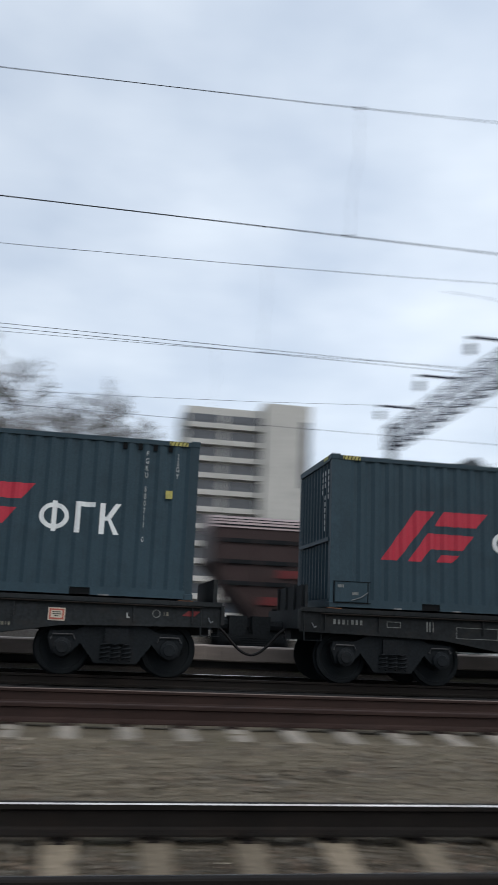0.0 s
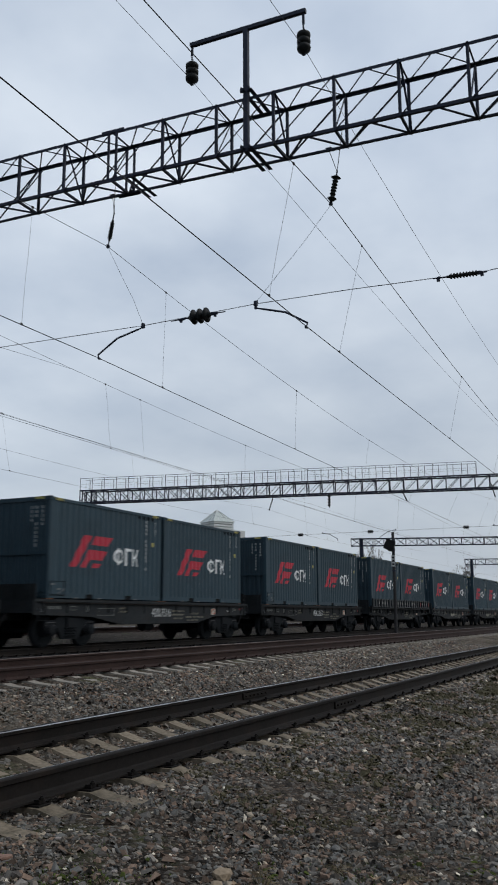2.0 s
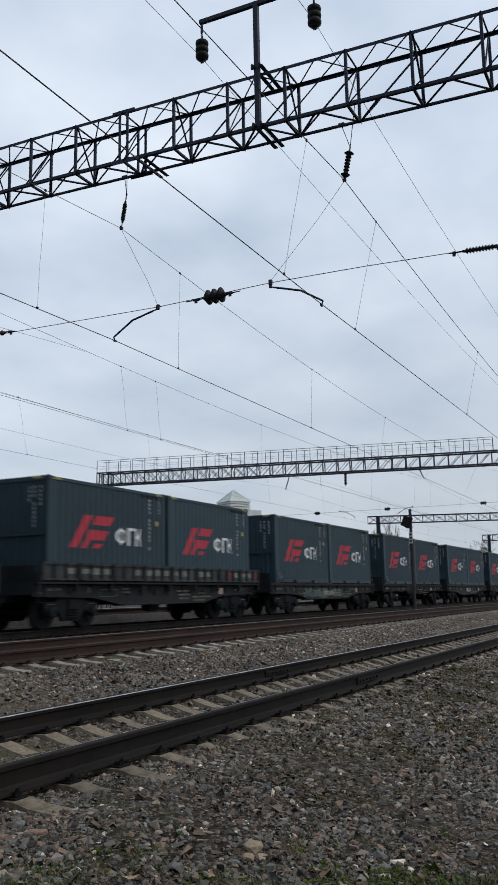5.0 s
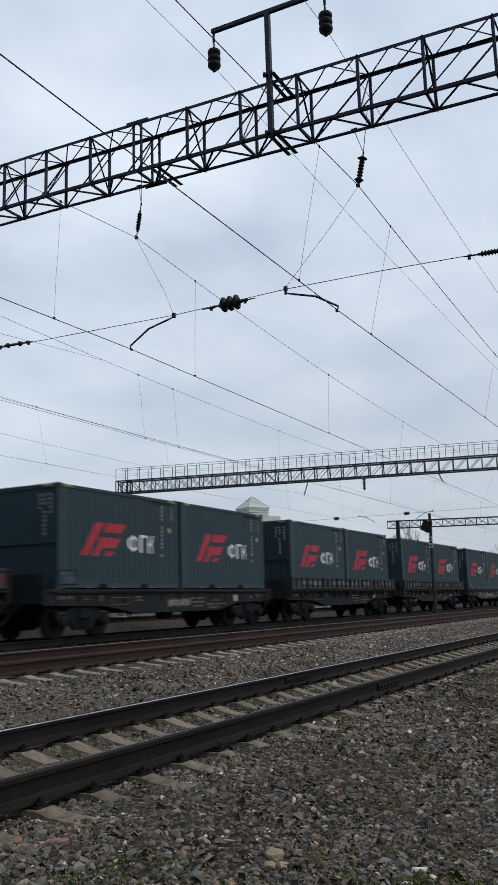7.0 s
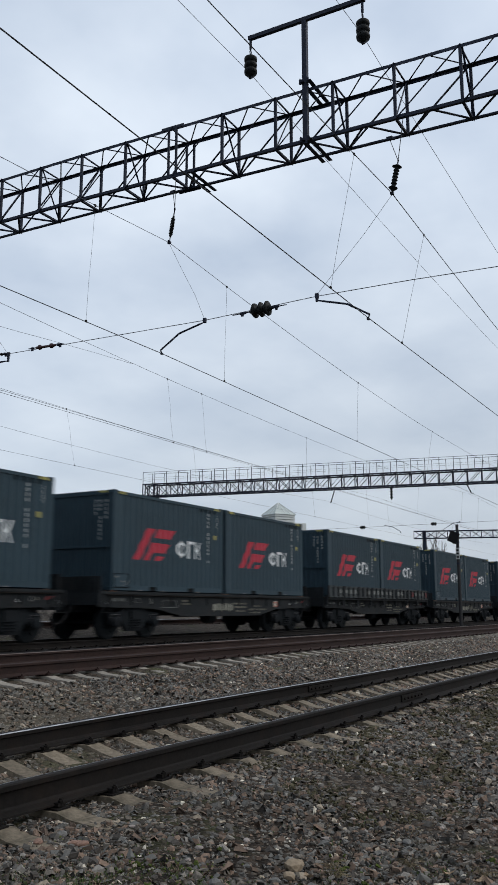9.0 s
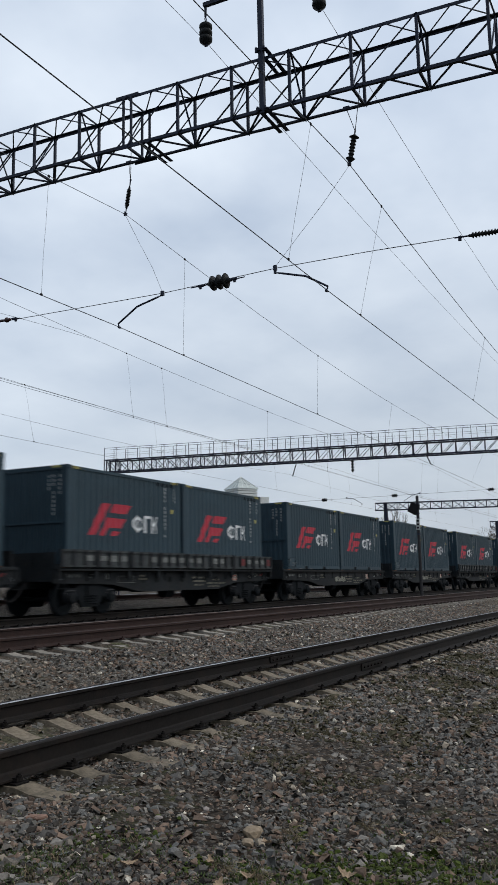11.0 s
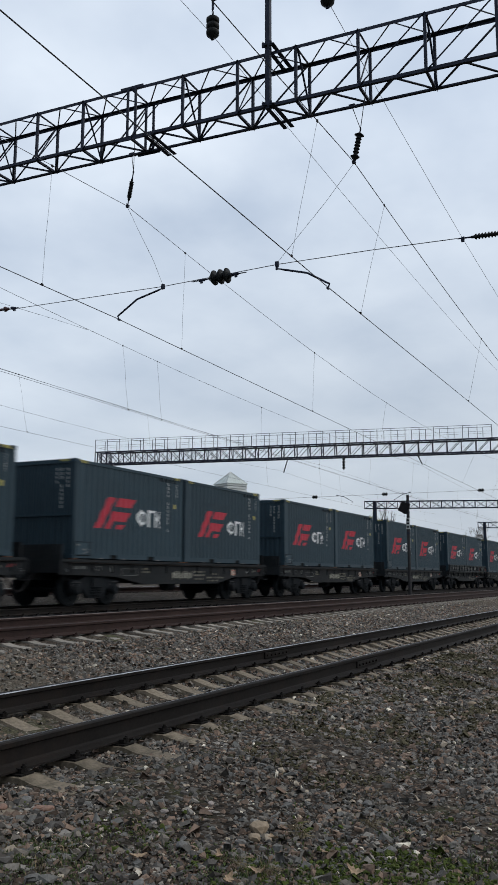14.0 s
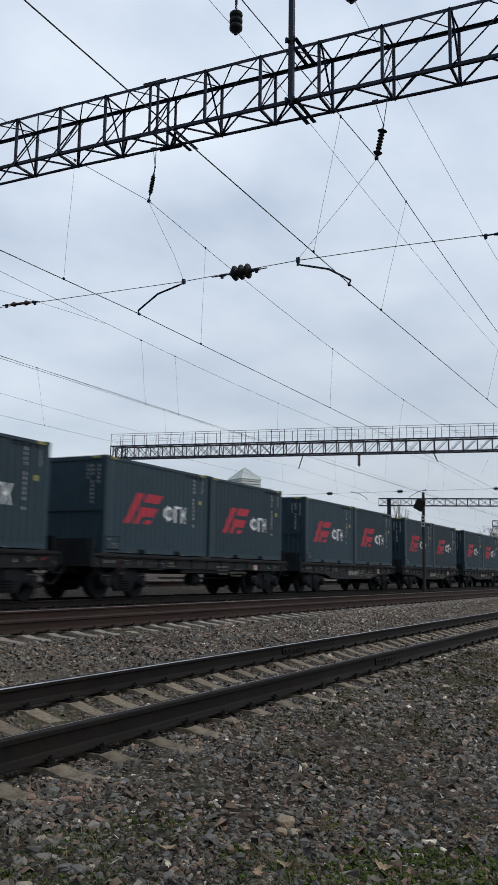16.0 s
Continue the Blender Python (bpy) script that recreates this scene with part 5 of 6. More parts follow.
for y, z in ((7.32, 11.81), (5.02, 11.74)):
    hung_insulator("suspension_insulator", (GX0 - 0.05, y, z - 0.03), "dark ribbed insulator hung from the mast's arm", 3, 0.125, 0.128, 0.34, shape="barrel")
for y in (20.6, 25.2, 29.6, 34.0):
    hung_insulator("suspension_insulator", (GX0 - 1.25, y, GZ1 + camber(y) + 0.09), "dark ribbed insulator hung from a feeder arm", 3, 0.125, 0.11, 0.18, shape="barrel")
for y, z, top, thick, ytop in ((4.71, 8.10, 8.68, 0.088, 4.58), (9.40, 8.21, 8.90, 0.046, 9.28), (15.1, 8.35, 8.95, 0.06, 15.0), (21.6, 8.55, 9.05, 0.06, 21.5), (25.4, 8.58, 9.0, 0.06, 25.3)):
    a, b = Vector((13.42, ytop, top)), Vector((13.42, y, z))
    tail = 0.14 if y == 9.40 else 0.0
    rod = 0.14 if y == 9.40 else 0.06
    L = (b - a).length - rod - 0.08 - tail
    n = 5 if thick > 0.07 else 11
    hung_insulator("messenger_insulator", a, "slim dark insulator string holding a messenger wire", n, thick, L / n, rod, b - a, shape="rod" if y == 4.71 else "sheds", tail=tail)
    for k, q in enumerate(((GX0 + 0.02, ytop - 0.22), (GX1 - 0.05, ytop + 0.24))):
        foot = Vector((q[0], q[1], GZ0 + camber(y)))
        yoke = tagged(wire("insulator_yoke", [foot, a], 0.007), "thin steel yoke under the gantry", "wire", "yokes")
        bm = bmesh.new()
        box(bm, foot + Vector((0, 0, 0.02)), (0.06, 0.11, 0.06))
        tube(bm, [foot + Vector((0, -0.09, -0.02)), foot + Vector((0, 0.05, 0.05))], 0.018, 6)
        part("yoke_clamp", bm, M_STEEL, yoke)
for a, b, kink in (((13.42, 4.71, 8.08), (13.43, 6.18, 6.52), (0.02, 0.03)), ((13.42, 9.40, 8.19), (13.43, 8.55, 6.46), (0.05, -0.03)), ((13.42, 15.1, 8.33), (13.43, 13.68, 6.53), (0.03, 0.02))):
    a, b = Vector(a), Vector(b)
    mid = a.lerp(b, 0.66) + Vector((kink[0], kink[1], -0.03))
    tagged(wire("hanger_wire", [a, a.lerp(mid, 0.55) + Vector((0.01, 0, -0.02)), mid, b], 0.0035), "thin slack hanger wire under the gantry", "wire", "hanger wires")

# a slack jumper clamped to the messenger over the train
JUMP = [(19.77, 15.1, 8.09), (18.3, 15.1, 8.00), (16.75, 15.1, 7.89), (14.85, 15.1, 7.74), (12.4, 15.12, 7.62), (9.4, 15.12, 7.60), (6.6, 15.1, 7.74)]
tagged(wire("jumper_wire", JUMP, 0.0045), "thin slack jumper wire clamped to a messenger wire", "wire")

# the cross wire with its insulators and steady arms
CROSS = [(13.42, y, z) for y, z in ((-6.0, 6.75), (2.2, 6.38), (4.45, 6.46), (6.17, 6.49), (8.5, 6.44), (12.1, 6.50), (13.7, 6.53), (15.6, 6.61), (18.2, 6.65), (20.2, 6.70), (36.8, 7.2))]
tagged(wire("cross_wire", CROSS, 0.007), "thin cross wire between the gantry posts", "wire")
hung_insulator("cross_insulator", (13.42, 7.62, 6.435), "dark insulator with three wide sheds in the cross wire", 3, 0.142, 0.132, 0.06, (0, -1, 0.01), "cross wire insulators", ends=0.30)
hung_insulator("cross_insulator", (13.42, 2.86, 6.395), "slim ribbed insulator in the cross wire", 9, 0.050, 0.050, 0.10, (0, -1, -0.04), "cross wire insulators", ends=0.12)
hung_insulator("cross_insulator", (13.42, 12.90, 6.545), "red-brown rod insulator with a bead at each end", 10, 0.055, 0.056, 0.05, (0, -1, -0.04), "cross wire insulators", shape="plain", ends=0.16)
hung_insulator("cross_insulator", (13.42, 14.44, 6.575), "slim dark rod insulator in the cross wire", 10, 0.042, 0.055, 0.05, (0, -1, -0.05), "cross wire insulators", shape="rod", ends=0.10)
hung_insulator("cross_insulator", (13.42, 18.36, 6.66), "dark insulator with three wide sheds in the cross wire", 3, 0.142, 0.125, 0.06, (0, -1, -0.02), "cross wire insulators", ends=0.30)


def steady_arm(a, b, mid, drop=0.0):
    """A bracket under the cross wire, a bent tube, and a short stub down to the contact wire."""
    t = thing("steady_arm", "bent dark steel steady arm holding the contact wire", "steady arm", "steady arms")
    a, b, mid = Vector(a), Vector(b), Vector(mid)
    low = a - Vector((0, 0, drop))
    bm = bmesh.new()
    tube(bm, [low, low.lerp(mid, 0.25), mid, b], 0.019, 8, radii=[0.011, 0.019, 0.019, 0.017])
    part("arm", bm, M_STEEL, t)
    bm = bmesh.new()
    if drop:
        beam(bm, a + Vector((0, 0, 0.05)), low - Vector((0, 0, 0.02)), 0.045, 0.03)
    box(bm, a, (0.05, 0.06, 0.09))
    part("clamp", bm, M_STEEL, t)
    bm = bmesh.new()
    toward = 0.03 if mid.y > b.y else -0.03
    tube(bm, [b, b + Vector((0, toward, -0.075))], 0.014, 6)
    box(bm, b + Vector((0, toward, -0.075)), (0.06, 0.035, 0.035))
    part("wire_clamp", bm, M_STEEL, t)


steady_arm((13.43, 6.18, 6.50), (13.43, 5.19, 5.985), (13.43, 5.60, 6.245), 0.085)
steady_arm((13.43, 8.55, 6.44), (13.43, 9.57, 6.00), (13.43, 9.13, 6.275), 0.03)
steady_arm((13.43, 13.66, 6.52), (13.43, 15.08, 6.20), (13.43, 14.30, 6.39), 0.15)
steady_arm((13.43, 20.7, 6.70), (13.43, 21.4, 6.38), (13.43, 21.1, 6.6))

# smaller gear under the second gantry
CROSS2 = [(55.6, y, 6.5) for y in (38.0, 22.6, 17.6, 8.0, -5.0)]
tagged(wire("cross_wire", CROSS2, 0.008), "thin cross wire under the railed gantry", "wire")
for y in (22.8, 17.8, 11.5):
    hung_insulator("cross_insulator", (55.6, y, 6.5), "dark insulator in the distant cross wire", 3, 0.125, 0.115, 0.06, (0, -1, 0), "cross wire insulators")
for y, d in ((20.9, 1), (15.8, -1), (9.5, 1), (5.5, -1)):
    steady_arm((55.6, y, 6.55), (55.6, y - d * 1.1, 6.1), (55.6, y - d * 0.5, 6.45))
for y, lean in ((24.6, 0.35), (20.3, 0.0), (15.1, -0.45), (9.4, -0.25), (4.7, 0.2)):
    wide = y == 20.3
    hung_insulator("messenger_insulator", (55.4, y - lean * 0.4, 9.2), "slim dark insulator string holding a messenger wire", 4 if wide else 8, 0.12 if wide else 0.05, 0.8 / (4 if wide else 8), 0.06, (0, lean, -1))


# ---- signal ----


def signal():
    t = thing("signal_post", "dark railway signal post with a black lamp head turned away", "signal")
    t.matrix_basis = pose(45.9, 13.2, 0)
    bm = bmesh.new()
    tube(bm, [(0, 0, -0.1), (0, 0, 5.45)], 0.085, 14, radii=[0.092, 0.078])
    part("post", bm, M_DKPOST, t)
    for z in (3.35, 4.45, 4.98):
        bm = bmesh.new()
        lathe(bm, [(0, 0.075), (0.0, 0.11), (0.07, 0.11), (0.07, 0.075)], (0, 0, z), (0, 0, 1), 12)
        part("clamp_band", bm, M_STEEL, t)
    bm = bmesh.new()
    turn = Matrix.Rotation(radians(24), 3, "X")
    box(bm, (-0.24, 0.14, 4.76), (0.05, 0.52, 0.58), turn)
    part("background_plate", bm, M_BLACK, t, "black background plate")
    bm = bmesh.new()
    box(bm, (-0.05, 0.20, 4.76), (0.32, 0.30, 0.48), turn)
    bmesh.ops.bevel(bm, geom=bm.edges[:], offset=0.04, segments=2, affect="EDGES")
    part("lamp_head", bm, M_BLACK, t, "black lamp head")
    for dz in (-0.18, 0.18):
        bm = bmesh.new()
        lathe(bm, [(0.0, 0.11), (0.22, 0.12), (0.22, 0.10), (0.02, 0.09)], (0.11, 0.20 - dz * 0.4, 4.76 + dz), (1, 0, -0.1), 12)
        part("hood", bm, M_BLACK, t)
    for z in (4.45, 4.95):
        bm = bmesh.new()
        tube(bm, [(0, 0, z), (-0.05, 0.14, z)], 0.03, 6)
        part("bracket", bm, M_STEEL, t)
    bm = bmesh.new()
    box(bm, (-0.15, -0.02, 3.9), (0.02, 0.20, 0.60))
    plate = part("number_plate", bm, M_GREYTXT, t, "small pale plate with dark bars")
    bm = bmesh.new()
    for i in range(3):
        box(bm, (-0.163, -0.02, 4.08 - i * 0.18), (0.006, 0.12, 0.09))
    part("plate_marks", bm, M_BLACK, plate)


signal()

# ---- behind the train ----
def platform():
    t = thing("platform", "low platform with a pale pinkish concrete coping on a dark base", "platform", kind="structure")
    bm = bmesh.new()
    box(bm, (-59.5, 19.95, 0.17), (145, 0.9, 0.42))
    part("base", bm, M_OILY, t, "black base")
    for i in range(58):
        bm = bmesh.new()
        box(bm, (-130.75 + i * 2.5, 19.90, 0.54 + 0.006 * math.sin(i * 2.3)), (2.47, 1.1, 0.34))
        bmesh.ops.bevel(bm, geom=bm.edges[:], offset=0.03, segments=1, affect="EDGES")
        part("coping_slab", bm, M_PLAT, t)


platform()


def apartment_block():
    t = thing("apartment_block", "pale multi-storey apartment block with dark window bands", "building")
    Y = 150.0
    k = Y / 90.0
    x0, xm, x1, top = 9.6 * k, 17.9 * k, 23.0 * k, 1 + 24.2 * k
    bm = bmesh.new()
    box(bm, ((x0 + xm) / 2, Y + 7, top / 2 - 0.5), (xm - x0, 14, top - 1.0))
    part("wall", bm, M_BLOCK, t)
    bm = bmesh.new()
    box(bm, ((xm + x1) / 2, Y + 5.5, top / 2), (x1 - xm, 16, top))
    part("stair_tower", bm, M_BLOCK, t)
    for i in range(13):
        z = top - 3.2 - i * 3.0
        if z < 2:
            break
        for j in range(2):
            bm = bmesh.new()
            a = x0 + 0.4 + j * (xm - x0) / 2
            w = (xm - x0) / 2 - 0.8
            box(bm, (a + w / 2, Y - 0.05, z), (w, 0.3, 1.7))
            win = part("window", bm, M_GLASS, t)
            bm = bmesh.new()
            box(bm, (a + w / 2, Y - 0.6, z - 1.35), (w + 0.2, 1.0, 0.9))
            part("balcony", bm, M_BLOCK, win)
    bm = bmesh.new()
    box(bm, (x1 - 0.9, Y - 2.6, top - 9), (1.2, 0.2, 12))
    part("stair_window", bm, M_GLASS, t)


apartment_block()


def station_house():
    """Long pale building set at an angle to the tracks, with a shallow hipped roof and wide eaves."""
    t = thing("station_building", "pale four-storey building with a grey sheet roof and deep eaves", "building")
    t.matrix_basis = Matrix.Translation((46.6, 50.2, 0)) @ Matrix.Rotation(math.atan2(8.3, -12.6), 4, "Z")
    L, D, ez, rz = 20.2, 13.0, 12.45, 14.6      # x runs along the front, away from the corner; the front is +y
    bm = bmesh.new()
    box(bm, (L / 2, -D / 2, ez / 2), (L, D, ez))
    part("wall", bm, M_WALL, t)
    bm = bmesh.new()
    o = 0.9
    A = [bm.verts.new(v) for v in ((-o, o, ez + 0.35), (L, o, ez + 0.35), (L, -D - o, ez + 0.35), (-o, -D - o, ez + 0.35), (5.5, -D / 2, rz), (L - 5, -D / 2, rz),
                                   (-o, o, ez), (L, o, ez), (L, -D - o, ez), (-o, -D - o, ez))]
    for f in ((0, 1, 5, 4), (1, 2, 5), (2, 3, 4, 5), (3, 0, 4), (6, 7, 1, 0), (9, 6, 0, 3), (7, 8, 2, 1), (8, 9, 3, 2), (6, 9, 8, 7)):
        bm.faces.new([A[i] for i in f])
    bmesh.ops.recalc_face_normals(bm, faces=bm.faces[:])
    part("roof", bm, M_ROOF, t)
    bm = bmesh.new()
    box(bm, (L / 2, 0.05, 5.9), (L, 0.25, 0.3))
    part("string_course", bm, M_WALL, t)
    for r in range(4):
        for i in range(7):
            bm = bmesh.new()
            x, z = 2.0 + i * 2.65, 1.9 + r * 2.85
            box(bm, (x, 0.02, z), (1.3, 0.12, 1.45))
            w = part("window", bm, M_GLASS, t)
            bm = bmesh.new()
            box(bm, (x, 0.09, z), (0.07, 0.05, 1.45))
            box(bm, (x, 0.09, z + 0.25), (1.3, 0.05, 0.06))
            part("window_frame", bm, M_WHITE, w)
            bm = bmesh.new()
            box(bm, (x, 0.12, z - 0.78), (1.5, 0.24, 0.1))
            part("sill", bm, M_WALL, w)


station_house()


def corner_house():
    """A pale block with a dark end wall, under a small dark roof."""
    t = thing("corner_house", "narrow pale house with a dark end wall", "building")
    x0, x1, x2, y, z = 32.4, 34.8, 36.4, 75.0, 16.0
    bm = bmesh.new()
    box(bm, ((x0 + x1) / 2, y + 4, z / 2), (x1 - x0, 8, z))
    part("pale_wall", bm, M_WALL, t)
    bm = bmesh.new()
    box(bm, ((x1 + x2) / 2, y + 4.2, (z + 0.8) / 2), (x2 - x1, 8, z + 0.8))
    part("dark_wall", bm, M_ROOFDK, t, "dark slate-grey wall")
    bm = bmesh.new()
    prism(bm, [(x0 - 0.6, z), (x2 + 0.4, z + 0.8), (x2 - 1.0, z + 2.0), (x1, z + 1.8)], y - 0.4, y + 8.4)
    part("roof", bm, M_ROOFDK, t)


corner_house()


def glass_turret():
    t = thing("glass_turret", "pale building turret with a glazed pyramid roof", "building")
    t.matrix_basis = pose(130.2, 68, 0, 0, 0, -28)
    bm = bmesh.new()
    box(bm, (0, 0, 7.6), (4.3, 4.3, 15.2))
    part("wall", bm, M_WALL, t)
    bm = bmesh.new()
    box(bm, (2.8, 2, 7.7), (4.6, 6, 15.4))
    part("side_wing", bm, M_WALL, t)
    for z in (15.5, 15.95, 16.4):
        bm = bmesh.new()
        box(bm, (0, 0, z), (4.0, 4.0, 0.36))
        part("drum_panel", bm, M_WALL, t)
    bm = bmesh.new()
    a, z0, z1 = 2.12, 16.6, 18.7
    A = [bm.verts.new(v) for v in ((-a, -a, z0), (a, -a, z0), (a, a, z0), (-a, a, z0), (0, 0, z1))]
    for f in ((0, 1, 4), (1, 2, 4), (2, 3, 4), (3, 0, 4), (3, 2, 1, 0)):
        bm.faces.new([A[i] for i in f])
    roof = part("pyramid_roof", bm, M_FROST, t)
    for c in ((-a, -a), (a, -a), (a, a), (-a, a), (0, -a), (-a, 0), (-a, -a / 2), (-a / 2, -a), (a / 2, -a)):
        bm = bmesh.new()
        beam(bm, (*c, z0 + 0.03), (0, 0, z1 + 0.05), 0.07)
        part("glazing_bar", bm, M_WALL, roof)


glass_turret()


def hopper():
    t = thing("hopper_wagon", "red-brown grain hopper wagon standing on the siding", "wagon")
    t.matrix_basis = pose(8.8, BACK_Y, BACK_Z)
    h = 4.6
    bm = bmesh.new()
    prism(bm, [(-h, 4.15), (h, 4.15), (h, 3.0), (3.1, 1.2), (-3.1, 1.2), (-h, 3.0)], -1.5, 1.5)
    part("body", bm, M_HOP, t)
    bm = bmesh.new()
    prism(bm, [(-1.55, 4.12), (1.55, 4.12), (1.2, 4.42), (0.6, 4.62), (-0.6, 4.62), (-1.2, 4.42)], -h - 0.05, h + 0.05, "x")
    part("roof", bm, M_HOPROOF, t, "pale dusty pink roof")
    for z in (4.22, 4.34, 4.46):
        bm = bmesh.new()
        box(bm, (0, -1.5 + (z - 4.2) * 1.6, z), (2 * h, 0.05, 0.045))
        part("roof_seam", bm, M_BOGIE, t)
    for z in (3.7, 3.0, 2.3):
        bm = bmesh.new()
        box(bm, (0, -1.53, z), (2 * h - 0.2, 0.09, 0.14))
        part("side_rail", bm, M_BOGIE, t)
    for i in range(8):
        bm = bmesh.new()
        box(bm, (-h + 0.3 + i * 1.23, -1.53, 2.75), (0.1, 0.1, 2.6))
        part("rib", bm, M_HOP, t)
    for x, z, w in ((-1.6, 2.65, 1.5), (-2.6, 1.75, 0.8), (0.2, 1.7, 1.3), (2.5, 2.0, 1.0)):
        bm = bmesh.new()
        box(bm, (x, -1.56, z), (w, 0.03, 0.26))
        part("side_panel", bm, M_DULLRED, t, "faded red panel")
    bm = bmesh.new()
    box(bm, (0, 0, 1.05), (2 * h + 0.8, 2.6, 0.3))
    part("underframe", bm, M_BOGIE, t)
    for x in (-3, 3):
        bogie(t, x)


hopper()


def tank_wagon():
    t = thing("tank_wagon", "green tank wagon standing on the siding", "wagon")
    t.matrix_basis = pose(21.0, BACK_Y, BACK_Z)
    bm = bmesh.new()
    lathe(bm, [(-5.4, 0.3), (-5.3, 0.8), (-5.1, 1.2), (-4.8, 1.4), (4.8, 1.4), (5.1, 1.2), (5.3, 0.8), (5.4, 0.3)], (0, 0, 2.85), (1, 0, 0), 32)
    part("tank", bm, M_TANK, t, smooth=True)
    bm = bmesh.new()
    box(bm, (0, 0, 0.95), (11.6, 2.6, 0.3))
    part("underframe", bm, M_BOGIE, t)
    for x in (-4, 4):
        bogie(t, x)


tank_wagon()


def bare_tree(x, y, h, seed, spread=0.42, fine=0.03, depth_max=6):
    rng = random.Random(seed)
    t = thing("bare_tree", "leafless tree with fine dark branches", "tree", "bare trees")
    t.matrix_basis = pose(x, y, ground_z(y) - 0.1)
    trunk, twigs = bmesh.new(), bmesh.new()

    def grow(bm, p, d, L, r, depth):
        q = p + d * L
        mid = p + d * (L * 0.5) + Vector((rng.uniform(-1, 1), rng.uniform(-1, 1), 0)) * L * 0.06
        tube(bm, [p, mid, q], r, 5 if depth < 2 else 3, False, [r, r * 0.85, r * 0.65])
        if depth >= depth_max:
            return
        for i in range(2 if depth < 1 else rng.choice((2, 3, 3))):
            a = Vector((rng.uniform(-1, 1), rng.uniform(-1, 1), rng.uniform(-0.1, 0.8))).normalized()
            grow(trunk if depth < 2 else twigs, q if i else mid.lerp(q, 0.7), (d * (1 - spread) + a * spread * 1.5).normalized(), L * rng.uniform(0.62, 0.86), max(fine, r * 0.62), depth + 1)

    grow(trunk, Vector((0, 0, 0)), Vector((0, 0, 1)), h * 0.25, h * 0.018, 0)
    part("trunk", trunk, M_BARK, t)
    part("crown", twigs, M_BARK, t)


bare_tree(-11, 130, 46, 3, spread=0.46, fine=0.06, depth_max=8)
bare_tree(-3, 128, 40, 5, spread=0.46, fine=0.06, depth_max=8)
bare_tree(-18, 134, 44, 6, spread=0.46, fine=0.06, depth_max=8)
bare_tree(62, 140, 40, 8, fine=0.05)
bare_tree(201, 63.8, 21.5, 11, spread=0.19, fine=0.020, depth_max=6)
bare_tree(296, 62, 21, 21, fine=0.05)
bare_tree(330, 66, 20, 22, fine=0.05)
bare_tree(340, 52, 19, 23, fine=0.05)

# ---- loose stones, grass and leaves ----


def stone_material():
    m = bpy.data.materials.new("crushed_stone")
    m.use_nodes = True
    t = m.node_tree
    N = t.nodes
    b = N["Principled BSDF"]
    b.inputs["Roughness"].default_value = 0.85
    b.inputs["Specular IOR Level"].default_value = 0.25
    g = N.new("ShaderNodeNewGeometry")
    cr = N.new("ShaderNodeValToRGB")
    cr.color_ramp.interpolation = "CONSTANT"
    e = cr.color_ramp.elements
    e[0].position, e[0].color = 0.0, (0.034, 0.031, 0.029, 1)
    e[1].position, e[1].color = 0.992, (0.36, 0.34, 0.30, 1)
    for p, c in ((0.18, (0.056, 0.054, 0.052)), (0.36, (0.068, 0.050, 0.040)), (0.50, (0.086, 0.078, 0.070)), (0.64, (0.072, 0.073, 0.073)), (0.78, (0.108, 0.078, 0.062)), (0.90, (0.125, 0.119, 0.112)), (0.968, (0.20, 0.175, 0.145))):
        x = e.new(p)
        x.color = (*c, 1)
    link(t, g.outputs["Random Per Island"], cr.inputs[0])
    tc = N.new("ShaderNodeTexCoord")
    nz = N.new("ShaderNodeTexNoise")
    nz.inputs["Scale"].default_value = 60
    nz.inputs["Detail"].default_value = 4
    link(t, tc.outputs["Object"], nz.inputs["Vector"])
    nb = N.new("ShaderNodeTexNoise")
    nb.inputs["Scale"].default_value = 0.8
    nb.inputs["Detail"].default_value = 5
    link(t, tc.outputs["Object"], nb.inputs["Vector"])
    a = N.new("ShaderNodeMath"); a.operation = "ADD"
    link(t, nz.outputs["Fac"], a.inputs[0]); link(t, nb.outputs["Fac"], a.inputs[1])
    mr = N.new("ShaderNodeMapRange")
    mr.inputs["From Min"].default_value, mr.inputs["From Max"].default_value = 0.65, 1.35
    mr.inputs["To Min"].default_value, mr.inputs["To Max"].default_value = 0.6, 1.4
    link(t, a.outputs[0], mr.inputs["Value"])
    warm = N.new("ShaderNodeVectorMath"); warm.operation = "MULTIPLY"
    vm = N.new("ShaderNodeVectorMath"); vm.operation = "SCALE"
    link(t, cr.outputs[0], vm.inputs[0]); link(t, mr.outputs[0], vm.inputs["Scale"])
    link(t, vm.outputs[0], warm.inputs[0])
    warm.inputs[1].default_value = (1.46, 1.41, 1.31)
    tawny, sx = tawny_mask(t)
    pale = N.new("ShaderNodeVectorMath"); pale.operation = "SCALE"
    link(t, warm.outputs[0], pale.inputs[0]); link(t, pale_ballast(t, sx, 1.5), pale.inputs["Scale"])
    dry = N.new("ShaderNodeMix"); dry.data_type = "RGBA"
    link(t, tawny, dry.inputs["Factor"]); link(t, pale.outputs[0], dry.inputs["A"])
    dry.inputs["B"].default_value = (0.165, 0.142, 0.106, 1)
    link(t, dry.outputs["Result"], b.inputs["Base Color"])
    bp = N.new("ShaderNodeBump")
    bp.inputs["Strength"].default_value = 0.35
    bp.inputs["Distance"].default_value = 0.006
    link(t, nz.outputs["Fac"], bp.inputs["Height"])
    link(t, bp.outputs[0], b.inputs["Normal"])
    return m


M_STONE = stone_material()


